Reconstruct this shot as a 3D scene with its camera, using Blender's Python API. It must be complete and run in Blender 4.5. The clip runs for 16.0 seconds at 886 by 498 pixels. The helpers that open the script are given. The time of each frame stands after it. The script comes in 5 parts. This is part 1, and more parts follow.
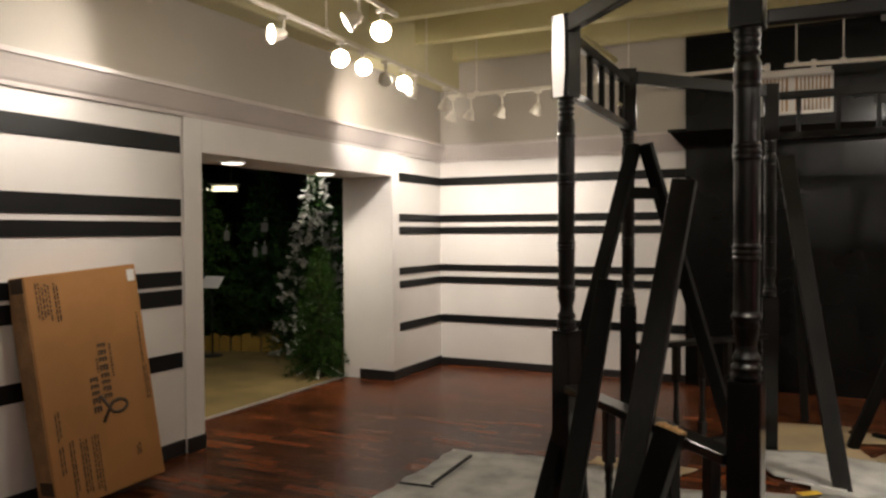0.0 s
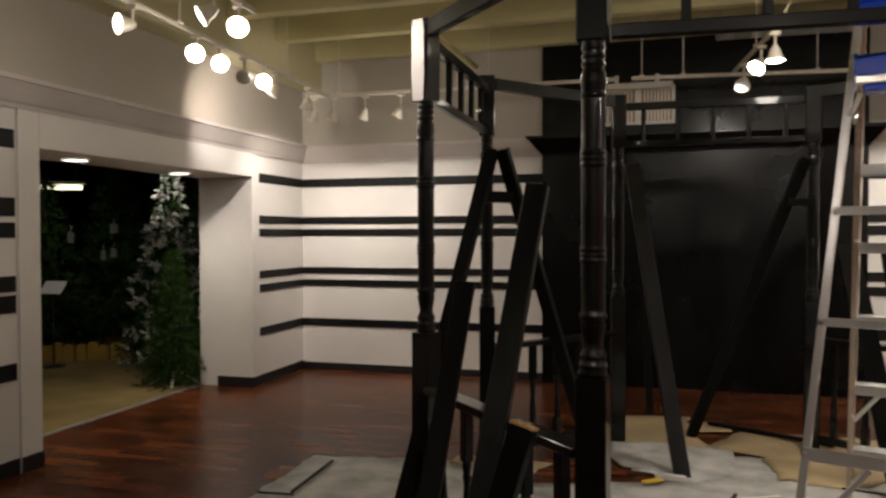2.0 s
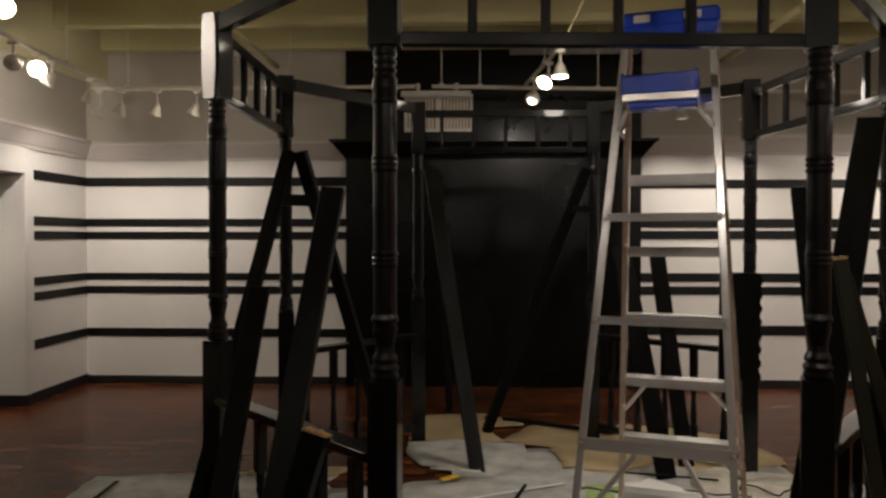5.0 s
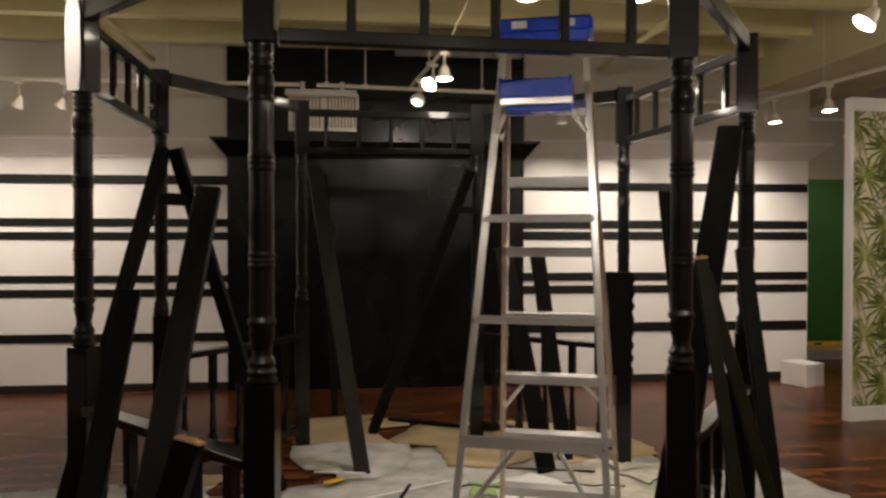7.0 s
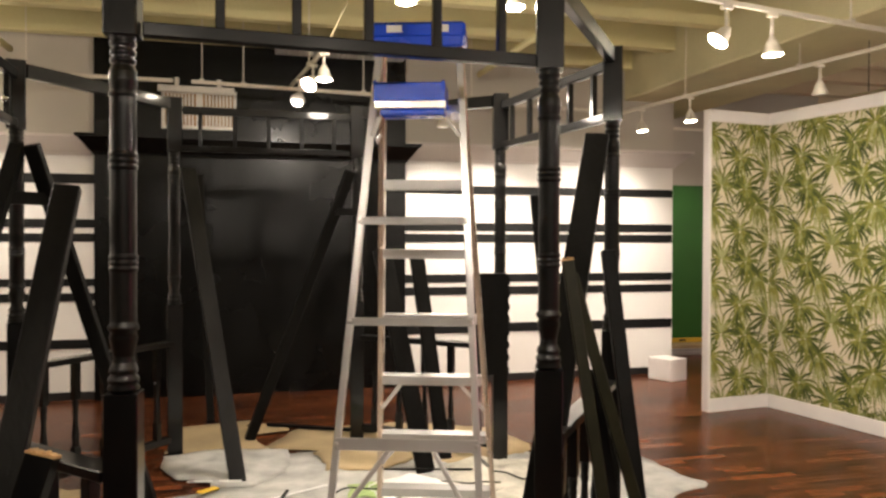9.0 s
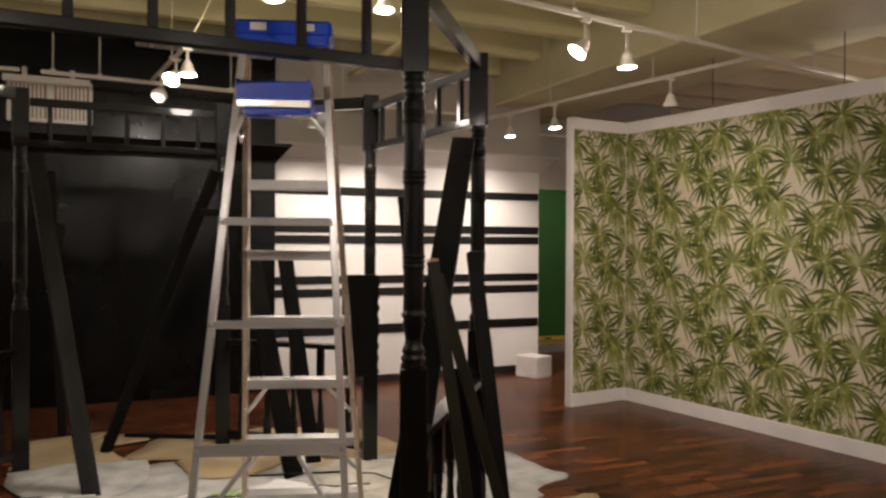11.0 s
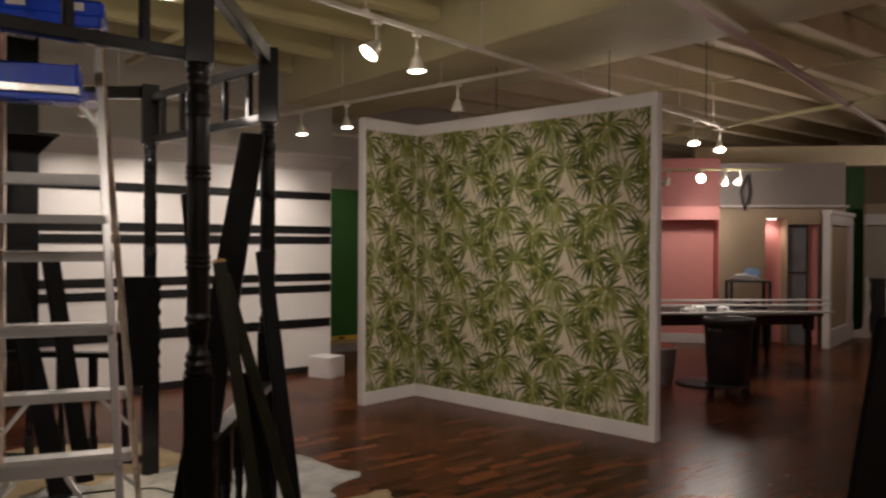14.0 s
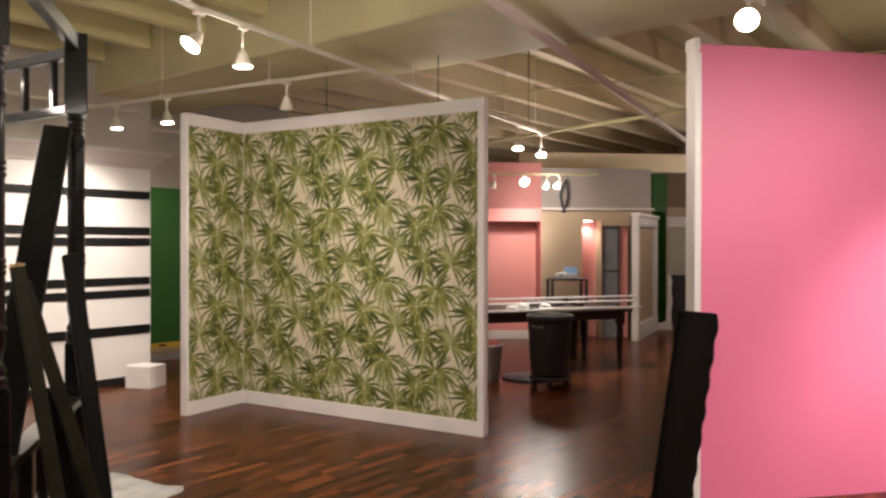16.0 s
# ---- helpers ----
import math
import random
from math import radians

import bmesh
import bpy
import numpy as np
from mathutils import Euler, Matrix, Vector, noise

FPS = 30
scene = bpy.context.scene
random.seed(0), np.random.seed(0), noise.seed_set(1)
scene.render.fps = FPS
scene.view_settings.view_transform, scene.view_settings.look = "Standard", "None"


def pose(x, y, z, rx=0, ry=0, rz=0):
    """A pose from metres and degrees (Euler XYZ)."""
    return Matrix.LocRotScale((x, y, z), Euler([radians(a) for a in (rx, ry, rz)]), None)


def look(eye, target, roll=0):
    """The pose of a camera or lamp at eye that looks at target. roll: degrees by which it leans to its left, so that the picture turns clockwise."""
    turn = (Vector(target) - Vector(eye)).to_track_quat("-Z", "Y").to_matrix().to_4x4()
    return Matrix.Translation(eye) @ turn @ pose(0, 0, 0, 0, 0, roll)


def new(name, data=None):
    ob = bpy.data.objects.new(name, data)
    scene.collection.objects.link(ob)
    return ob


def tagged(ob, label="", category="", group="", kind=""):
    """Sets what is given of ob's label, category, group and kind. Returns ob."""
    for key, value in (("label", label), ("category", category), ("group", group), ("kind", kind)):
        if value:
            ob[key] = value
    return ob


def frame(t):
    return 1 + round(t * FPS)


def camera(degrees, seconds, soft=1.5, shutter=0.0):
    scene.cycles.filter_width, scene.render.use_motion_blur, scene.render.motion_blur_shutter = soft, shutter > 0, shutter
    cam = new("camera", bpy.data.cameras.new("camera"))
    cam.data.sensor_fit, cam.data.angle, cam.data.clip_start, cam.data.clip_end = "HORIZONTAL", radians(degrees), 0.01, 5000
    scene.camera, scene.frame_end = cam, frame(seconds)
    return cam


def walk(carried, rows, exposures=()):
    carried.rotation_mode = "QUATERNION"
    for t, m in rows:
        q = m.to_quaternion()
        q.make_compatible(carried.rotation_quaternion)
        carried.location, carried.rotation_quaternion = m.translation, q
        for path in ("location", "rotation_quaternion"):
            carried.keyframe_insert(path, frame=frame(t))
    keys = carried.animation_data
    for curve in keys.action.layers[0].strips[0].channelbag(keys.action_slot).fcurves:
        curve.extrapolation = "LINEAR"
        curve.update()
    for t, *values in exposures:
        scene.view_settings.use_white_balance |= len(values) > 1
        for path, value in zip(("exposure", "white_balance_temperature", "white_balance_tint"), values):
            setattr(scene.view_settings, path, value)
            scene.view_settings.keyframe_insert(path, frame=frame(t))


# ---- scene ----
cam = camera(60.14, 16.0, soft=2.5, shutter=0.5)
ROWS = [
    (0.0, -0.1105, -0.0211, 1.4984, 88.709, 0.302, 26.389),
    (0.5, -0.1079, -0.0154, 1.4978, 88.732, 0.264, 24.300),
    (1.0, -0.1047, -0.0093, 1.4977, 88.783, 0.198, 21.233),
    (1.5, -0.0970, -0.0057, 1.4983, 88.825, 0.157, 18.849),
    (2.0, -0.0888, -0.0008, 1.4983, 88.857, 0.132, 16.383),
    (2.5, -0.0811, 0.0076, 1.4993, 88.913, 0.095, 13.877),
    (3.0, -0.0730, 0.0155, 1.4997, 88.954, 0.036, 11.165),
    (3.5, -0.0597, 0.0210, 1.5007, 89.017, -0.003, 8.741),
    (6.0, -0.0258, 0.0260, 1.5008, 89.094, -0.022, -1.586),
    (6.5, -0.0156, 0.0277, 1.5008, 89.096, -0.017, -3.449),
    (7.0, -0.0079, 0.0268, 1.5011, 89.148, -0.050, -6.118),
    (7.5, 0.0016, 0.0250, 1.5009, 89.176, -0.076, -8.498),
    (8.0, 0.0119, 0.0208, 1.5008, 89.205, -0.100, -10.493),
    (8.5, 0.0211, 0.0147, 1.5010, 89.247, -0.130, -12.767),
    (9.0, 0.0306, 0.0045, 1.5010, 89.323, -0.159, -14.639),
    (11.5, 0.0595, -0.0238, 1.4991, 89.480, -0.327, -26.296),
    (12.0, 0.0602, -0.0229, 1.4981, 89.463, -0.359, -28.493),
    (12.5, 0.0619, -0.0214, 1.4984, 89.453, -0.353, -30.821),
    (13.0, 0.0628, -0.0198, 1.4986, 89.456, -0.339, -32.780),
    (13.5, 0.0636, -0.0177, 1.4991, 89.503, -0.306, -35.748),
    (14.0, 0.0686, -0.0126, 1.5001, 89.528, -0.285, -39.385),
    (14.5, 0.0759, -0.0084, 1.5008, 89.565, -0.248, -42.844),
    (15.0, 0.0824, -0.0044, 1.5017, 89.605, -0.177, -45.815),
    (15.5, 0.0860, -0.0031, 1.5017, 89.616, -0.124, -49.079),
    (16.0, 0.0875, -0.0031, 1.5020, 89.645, -0.093, -51.914),
]
walk(cam, [(r[0], pose(*r[1:])) for r in ROWS],
     exposures=[(0.0, 0.10, 6250, 10), (0.5, 0.15, 6250, 10), (1.0, 0.09, 6250, 10), (2.5, -0.6, 6250, 10), (3.5, -0.76, 6250, 10), (6.0, -0.9, 6350, 10), (7.0, -0.3, 6450, 10), (8.0, 0.3, 6500, 10), (9.0, 0.85, 6500, 10),
                (11.5, -0.28, 6300, 13), (12.0, -0.56, 6300, 13), (12.5, -0.93, 6300, 14), (13.5, -0.95, 6300, 15), (14.5, -0.3, 6300, 14), (15.0, 0.0, 6300, 13), (15.5, 0.40, 6250, 13), (16.0, 0.52, 6250, 13)])

# ---- world: a closed shop interior at night, only a breath of ambient ----
world = bpy.data.worlds.new("world")
scene.world = world
world.use_nodes = True
world.node_tree.nodes["Background"].inputs[0].default_value = (0.9, 0.8, 0.7, 1)
world.node_tree.nodes["Background"].inputs[1].default_value = 0.02

WARM = (1.0, 0.88, 0.74)


LAMP = 1.9                              # all lamps together


def spot(eye, target, watts, degrees=60, blend=1.0, colour=WARM, size=0.05):
    data = bpy.data.lights.new("spot", "SPOT")
    data.energy, data.color, data.spot_size, data.spot_blend, data.shadow_soft_size = watts * LAMP, colour, radians(degrees), blend, size
    ob = new("spot", data)
    ob.matrix_world = look(eye, target)
    return ob


def fill_light(eye, watts):
    """An unseen point light added to brighten what lies around it; it has no lamp body."""
    data = bpy.data.lights.new("fill_light", "POINT")
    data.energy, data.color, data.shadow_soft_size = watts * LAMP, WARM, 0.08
    new("fill_light", data).location = eye


# ---- materials ----
def mat(name, base, rough=0.5, metal=0.0, var=0.12, scale=6.0, bump=0.15, bscale=120.0, spec=0.5, coat=0.0, dirt=None, stretch=(1, 1, 1), rvar=0.12):
    """Base colour varied at two scales, with fine relief."""
    m = bpy.data.materials.new(name)
    m.use_nodes = True
    nt = m.node_tree
    b = nt.nodes["Principled BSDF"]
    tc = nt.nodes.new("ShaderNodeTexCoord")
    mp = nt.nodes.new("ShaderNodeMapping")
    mp.inputs["Scale"].default_value = stretch
    nt.links.new(tc.outputs["Object"], mp.inputs[0])
    n1, n2 = nt.nodes.new("ShaderNodeTexNoise"), nt.nodes.new("ShaderNodeTexNoise")
    n1.inputs["Scale"].default_value, n1.inputs["Detail"].default_value = scale, 5
    n2.inputs["Scale"].default_value, n2.inputs["Detail"].default_value = bscale, 3
    for n in (n1, n2):
        nt.links.new(mp.outputs[0], n.inputs["Vector"])
    ramp = nt.nodes.new("ShaderNodeValToRGB")
    lo = dirt or tuple(c * (1 - var) for c in base)
    hi = tuple(min(1, c * (1 + var * 0.5)) for c in base)
    ramp.color_ramp.elements[0].color, ramp.color_ramp.elements[1].color = (*lo, 1), (*hi, 1)
    ramp.color_ramp.elements[0].position, ramp.color_ramp.elements[1].position = 0.28, 0.62
    nt.links.new(n1.outputs[0], ramp.inputs[0])
    mix = nt.nodes.new("ShaderNodeMixRGB")
    mix.blend_type, mix.inputs[0].default_value = "OVERLAY", var * 0.6
    nt.links.new(ramp.outputs[0], mix.inputs[1])
    nt.links.new(n2.outputs[0], mix.inputs[2])
    nt.links.new(mix.outputs[0], b.inputs["Base Color"])
    rr = nt.nodes.new("ShaderNodeMapRange")
    rr.inputs["To Min"].default_value, rr.inputs["To Max"].default_value = max(0.02, rough - rvar), min(1, rough + rvar)
    nt.links.new(n1.outputs[0], rr.inputs[0])
    nt.links.new(rr.outputs[0], b.inputs["Roughness"])
    b.inputs["Metallic"].default_value = metal
    b.inputs["Specular IOR Level"].default_value = spec
    b.inputs["Coat Weight"].default_value = coat
    b.inputs["Coat Roughness"].default_value = 0.12
    if bump:
        bp = nt.nodes.new("ShaderNodeBump")
        bp.inputs["Strength"].default_value, bp.inputs["Distance"].default_value = bump, 0.004
        nt.links.new(n2.outputs[0], bp.inputs["Height"])
        nt.links.new(bp.outputs[0], b.inputs["Normal"])
    return m


def island_mat(name, stops, rough=0.5, per_object=False, grain=None, bump=0.0, coat=0.0, rvar=0.12):
    """Colour that changes from piece to piece, with an optional wood grain along one axis."""
    m = mat(name, stops[0], rough, var=0.1, bump=bump, coat=coat, rvar=rvar)
    nt = m.node_tree
    b = nt.nodes["Principled BSDF"]
    if per_object:
        src = nt.nodes.new("ShaderNodeObjectInfo").outputs["Random"]
    else:
        src = nt.nodes.new("ShaderNodeNewGeometry").outputs["Random Per Island"]
    ramp = nt.nodes.new("ShaderNodeValToRGB")
    ramp.color_ramp.interpolation = "LINEAR"
    while len(ramp.color_ramp.elements) < len(stops):
        ramp.color_ramp.elements.new(0.5)
    for i, c in enumerate(stops):
        ramp.color_ramp.elements[i].position = i / (len(stops) - 1)
        ramp.color_ramp.elements[i].color = (*c, 1)
    nt.links.new(src, ramp.inputs[0])
    out = ramp.outputs[0]
    if grain:
        geo = nt.nodes.new("ShaderNodeNewGeometry")
        mp = nt.nodes.new("ShaderNodeMapping")
        mp.inputs["Scale"].default_value = grain
        nt.links.new(geo.outputs["Position"], mp.inputs[0])
        n = nt.nodes.new("ShaderNodeTexNoise")
        n.inputs["Scale"].default_value, n.inputs["Detail"].default_value, n.inputs["Distortion"].default_value = 1.0, 6, 1.2
        nt.links.new(mp.outputs[0], n.inputs["Vector"])
        r2 = nt.nodes.new("ShaderNodeMapRange")
        r2.inputs["From Min"].default_value, r2.inputs["From Max"].default_value = 0.3, 0.7
        r2.inputs["To Min"].default_value, r2.inputs["To Max"].default_value = 0.55, 1.25
        nt.links.new(n.outputs[0], r2.inputs[0])
        mul = nt.nodes.new("ShaderNodeMixRGB")
        mul.blend_type, mul.inputs[0].default_value = "MULTIPLY", 1.0
        nt.links.new(out, mul.inputs[1])
        nt.links.new(r2.outputs[0], mul.inputs[2])
        out = mul.outputs[0]
    nt.links.new(out, b.inputs["Base Color"])
    return m


def glow(name, colour, strength):
    m = bpy.data.materials.new(name)
    m.use_nodes = True
    b = m.node_tree.nodes["Principled BSDF"]
    b.inputs["Base Color"].default_value = (0.8, 0.8, 0.8, 1)
    b.inputs["Emission Color"].default_value = (*colour, 1)
    b.inputs["Emission Strength"].default_value = strength
    return m


M_WHITE = mat("white wall paint", (0.76, 0.73, 0.70), 0.55, var=0.07, scale=1.3, bump=0.12, bscale=260)
M_TRIMW = mat("white trim paint", (0.74, 0.70, 0.68), 0.4, var=0.08, scale=3, bump=0.08, bscale=150)
M_GREY = mat("grey upper wall paint", (0.45, 0.41, 0.35), 0.6, var=0.08, scale=1.1, bump=0.15, bscale=220)
M_CROWN = mat("warm grey crown paint", (0.56, 0.51, 0.48), 0.5, var=0.08, scale=2)
M_STRIPE = mat("black stripe board", (0.004, 0.004, 0.0042), 0.5, spec=0.25, var=0.3, scale=5, bump=0.2, bscale=90)
M_BASEB = mat("dark baseboard rubber", (0.012, 0.011, 0.011), 0.45, var=0.3, scale=7)
M_BLACKWALL = mat("black semi-gloss wall paint", (0.0036, 0.0035, 0.0033), 0.27, var=0.3, scale=1.5, bump=0.1, bscale=180, rvar=0.03, spec=0.22)
M_CEIL = mat("cream ceiling paint", (0.60, 0.54, 0.29), 0.7, var=0.14, scale=0.9, bump=0.3, bscale=60)
# cream ceiling paint shifted to beige for light thrown back by the pink wall
M_CEILE = mat("ceiling paint tinted for pink bounce", (0.60, 0.50, 0.34), 0.7, var=0.14, scale=0.9, bump=0.3, bscale=60)
M_DECK = mat("cream metal deck", (0.52, 0.47, 0.26), 0.65, var=0.18, scale=0.7, bump=0.3, bscale=40)
M_BEAM = mat("cream beam paint", (0.58, 0.53, 0.32), 0.65, var=0.16, scale=1.2, bump=0.3, bscale=50)
M_GAZ = mat("black gloss paint on wood", (0.0030, 0.0029, 0.0028), 0.40, spec=0.13, var=0.35, scale=9, bump=0.05, bscale=70, stretch=(1, 1, 0.35), rvar=0.06, coat=0.65)
M_GAZ.node_tree.nodes["Principled BSDF"].inputs["Coat Roughness"].default_value = 0.085
# plank black greyed for pale scuffs and for the sheen on lit faces
M_SCUFFSHEEN = mat("black plank greyed by scuffs and sheen", (0.0085, 0.0080, 0.0075), 0.36, spec=0.20, var=0.5, scale=7, bump=0.4, bscale=50, dirt=(0.004, 0.0038, 0.0035), stretch=(1, 1, 0.3))
M_PLANK = mat("black painted plank", (0.0070, 0.0066, 0.0061), 0.42, spec=0.06, var=0.4, scale=6, bump=0.35, bscale=60, stretch=(1, 1, 0.2))
M_RAW = mat("raw broken pine", (0.55, 0.34, 0.15), 0.8, var=0.3, scale=30, bump=0.6, bscale=90)
M_OLIVE = mat("olive grey plank edge", (0.016, 0.0145, 0.006), 0.5, spec=0.2, var=0.3, scale=8)
M_ALU = mat("brushed aluminium", (0.90, 0.89, 0.87), 0.21, 0.64, var=0.12, scale=7, bump=0.04, bscale=160, stretch=(1, 1, 0.1))
# far ladder rails: the floor's brown reflection is put into the metal's colour
M_ALUBROWN = mat("aluminium with brown reflection", (0.66, 0.53, 0.43), 0.25, 0.85, var=0.2, scale=7, bump=0.04, bscale=160, stretch=(1, 1, 0.1))
M_BLUE = mat("blue moulded plastic", (0.003, 0.06, 0.62), 0.25, spec=0.4, var=0.15, scale=8, bump=0.1)
M_CARD = mat("brown corrugated cardboard", (0.37, 0.175, 0.052), 0.6, var=0.15, scale=3, bump=0.25, bscale=90)
M_CARDS = mat("worn cardboard edge", (0.38, 0.22, 0.10), 0.8, var=0.3, scale=9, bump=0.5, bscale=60)
M_INK = mat("dark print ink", (0.07, 0.045, 0.025), 0.7, var=0.1, bump=0)
M_CLOTH = mat("paint-spotted canvas drop cloth", (0.41, 0.405, 0.385), 0.9, var=0.35, scale=5, bump=0.6, bscale=120)
M_CREAM = mat("crumpled cream paper", (0.46, 0.435, 0.37), 0.85, var=0.25, scale=7, bump=0.5, bscale=40)
M_TAN = mat("tan paper sheet", (0.38, 0.29, 0.165), 0.85, var=0.2, scale=3, bump=0.4, bscale=50)
M_PALMB = mat("beige wallpaper ground", (0.62, 0.535, 0.42), 0.7, var=0.08, scale=2.2, bump=0.1, bscale=300)
M_LEAFD = island_mat("printed dark palm leaf", [(0.028, 0.043, 0.006), (0.070, 0.090, 0.013), (0.135, 0.150, 0.024)], 0.7)
M_LEAFM = island_mat("printed olive palm leaf", [(0.090, 0.100, 0.013), (0.18, 0.185, 0.030), (0.28, 0.275, 0.065)], 0.7)
M_LEAFL = island_mat("printed pale palm leaf", [(0.15, 0.18, 0.050), (0.27, 0.28, 0.105), (0.38, 0.37, 0.19)], 0.7)
M_PINK = mat("pink wall paint", (0.72, 0.175, 0.315), 0.5, var=0.05, scale=1.5, bump=0.15, bscale=240)
M_SALMON = mat("salmon wall paint", (0.72, 0.30, 0.28), 0.55, var=0.06, scale=1.4)
M_BEIGE = mat("beige wall paint", (0.42, 0.32, 0.22), 0.6, var=0.08, scale=1.5)
M_GREEN = mat("emerald wall paint", (0.020, 0.12, 0.010), 0.5, var=0.12, scale=1.5)
M_FIX = mat("ivory track fixture enamel", (0.62, 0.57, 0.48), 0.35, var=0.06, scale=12, bump=0.05)
M_OFF = mat("unlit lamp glass", (0.75, 0.72, 0.68), 0.15, var=0.04, bump=0)
M_LIT = glow("lit lamp glass", (1.0, 0.88, 0.70), 55.0)
M_DIM = glow("lit lamp glass seen from its rim", (1.0, 0.88, 0.72), 0.4)
M_LITS = glow("lit lamp glass facing away", (1.0, 0.87, 0.68), 18.0)
M_DOWN = glow("downlight lens", (1.0, 0.93, 0.80), 5.0)
M_TUBE = glow("fluorescent tube", (1.0, 0.88, 0.55), 2.5)
M_EDGE = mat("dull ochre edging", (0.30, 0.19, 0.03), 0.7, var=0.25, scale=6)
M_CARPET = mat("tan carpet", (0.185, 0.132, 0.044), 0.95, var=0.3, scale=2.5, bump=0.8, bscale=180)
M_DARK = mat("near-black matte finish", (0.012, 0.014, 0.013), 0.7, var=0.3, scale=2)
M_TRUNK = mat("bark", (0.06, 0.04, 0.025), 0.85, var=0.4, scale=20, bump=0.8, bscale=60)
M_NEEDLE = island_mat("dark green needles", [(0.010, 0.030, 0.010), (0.022, 0.060, 0.015), (0.045, 0.105, 0.022)], 0.6)
M_FLOCK = island_mat("snow-flocked needles", [(0.30, 0.32, 0.28), (0.55, 0.56, 0.52), (0.78, 0.78, 0.75), (0.45, 0.47, 0.43)], 0.8)
M_NEEDLEG = island_mat("fresh green needles", [(0.008, 0.024, 0.004), (0.019, 0.048, 0.007), (0.036, 0.078, 0.010)], 0.6)
for m in (M_NEEDLE, M_NEEDLEG):
    m.node_tree.nodes["Principled BSDF"].inputs["Specular IOR Level"].default_value = 0.12
M_YELLOW = mat("yellow plastic", (0.62, 0.40, 0.03), 0.5, var=0.2, scale=9)
M_PAPER = mat("white card", (0.72, 0.72, 0.70), 0.6, var=0.05)
M_BIN = mat("charcoal moulded plastic", (0.035, 0.035, 0.04), 0.45, var=0.2, scale=8)
M_BUCKET = mat("grey plastic", (0.32, 0.30, 0.30), 0.45, var=0.15, scale=8)
M_REDCLOTH = mat("red-brown rag", (0.22, 0.05, 0.03), 0.9, var=0.3, scale=14)
M_DWOOD = mat("dark mahogany", (0.022, 0.009, 0.006), 0.5, var=0.3, scale=8, stretch=(1, 1, 0.2))
M_VENT = mat("white enamelled grille", (0.66, 0.63, 0.57), 0.45, var=0.06, scale=9)
M_STEEL = mat("dull galvanised steel", (0.40, 0.38, 0.36), 0.45, 0.8, var=0.15, scale=12)
M_GRILLE = mat("pale grey grille enamel", (0.42, 0.41, 0.39), 0.5, var=0.1, scale=9)
# white tags darkened in colour for the unlit tree display
M_TAG = mat("white card dimmed for shade", (0.16, 0.16, 0.15), 0.7, var=0.1)
M_CHROME = mat("polished metal", (0.85, 0.84, 0.82), 0.16, 1.0, var=0.05, bump=0, rvar=0.03)
M_PIPE = mat("pinkish white painted pipe", (0.62, 0.50, 0.45), 0.5, var=0.1, scale=3)
M_DUSTY = mat("dusty dark rose paint", (0.40, 0.14, 0.13), 0.6, var=0.08, scale=1.5)
M_MAUVE = mat("dull mauve grey paint", (0.27, 0.235, 0.22), 0.6, var=0.08, scale=1.5)
# opaque pane: the grey room shown in the glass is put into its colour
M_DOORPANE = mat("pale grey door glass", (0.20, 0.21, 0.22), 0.2, var=0.25, scale=2, bump=0)
FLOOR_STOPS = [(0.020, 0.006, 0.003), (0.075, 0.021, 0.008), (0.17, 0.052, 0.017), (0.035, 0.010, 0.005), (0.14, 0.042, 0.014), (0.050, 0.014, 0.006)]
M_FLOOR = island_mat("cherry strip laminate", FLOOR_STOPS, 0.27, grain=(5.0, 90.0, 1.0), bump=0.0, rvar=0.0)
M_FLOORP = island_mat("cherry strip laminate piece", FLOOR_STOPS, 0.27, per_object=True, grain=(5.0, 90.0, 1.0), bump=0.0, rvar=0.0)
for m_floor in (M_FLOOR, M_FLOORP):
    m_floor.node_tree.nodes["Principled BSDF"].inputs["Specular IOR Level"].default_value = 0.18
M_JOINT = mat("dark floor joint", (0.018, 0.008, 0.005), 0.5, var=0.2)


# ---- mesh helpers ----
def finish(bm, smooth=False):
    bmesh.ops.recalc_face_normals(bm, faces=bm.faces)
    if smooth:
        for f in bm.faces:
            f.smooth = True
    return bm


def mesh_ob(name, bm, material):
    me = bpy.data.meshes.new(name)
    bm.to_mesh(me)
    bm.free()
    for m in material if isinstance(material, (list, tuple)) else [material]:
        me.materials.append(m)
    return new(name, me)


def part(name, bm, material, parent, label=""):
    ob = mesh_ob(name, bm, material)
    ob.parent = parent
    return tagged(ob, label=label) if label else ob


def thing(name, m, label, category, group="", kind=""):
    ob = new(name)
    ob.matrix_world = m
    ob.empty_display_size = 0.1
    return tagged(ob, label, category, group, kind)


def add_box(bm, x0, x1, y0, y1, z0, z1, bevel=0.0, m=None):
    c = ((x0 + x1) / 2, (y0 + y1) / 2, (z0 + z1) / 2)
    r = bmesh.ops.create_cube(bm, size=1.0, matrix=Matrix.Translation(c) @ Matrix.Diagonal((abs(x1 - x0), abs(y1 - y0), abs(z1 - z0), 1)))
    vs = r["verts"]
    if bevel:
        es = list({e for v in vs for e in v.link_edges})
        g = bmesh.ops.bevel(bm, geom=es, offset=bevel, segments=1, affect="EDGES")
        vs = list({v for f in g["faces"] for v in f.verts} | {v for v in vs if v.is_valid})
    if m is not None:
        bmesh.ops.transform(bm, matrix=m, verts=vs)
    return vs


def box(x0, x1, y0, y1, z0, z1, bevel=0.0):
    bm = bmesh.new()
    add_box(bm, x0, x1, y0, y1, z0, z1, bevel)
    return finish(bm)


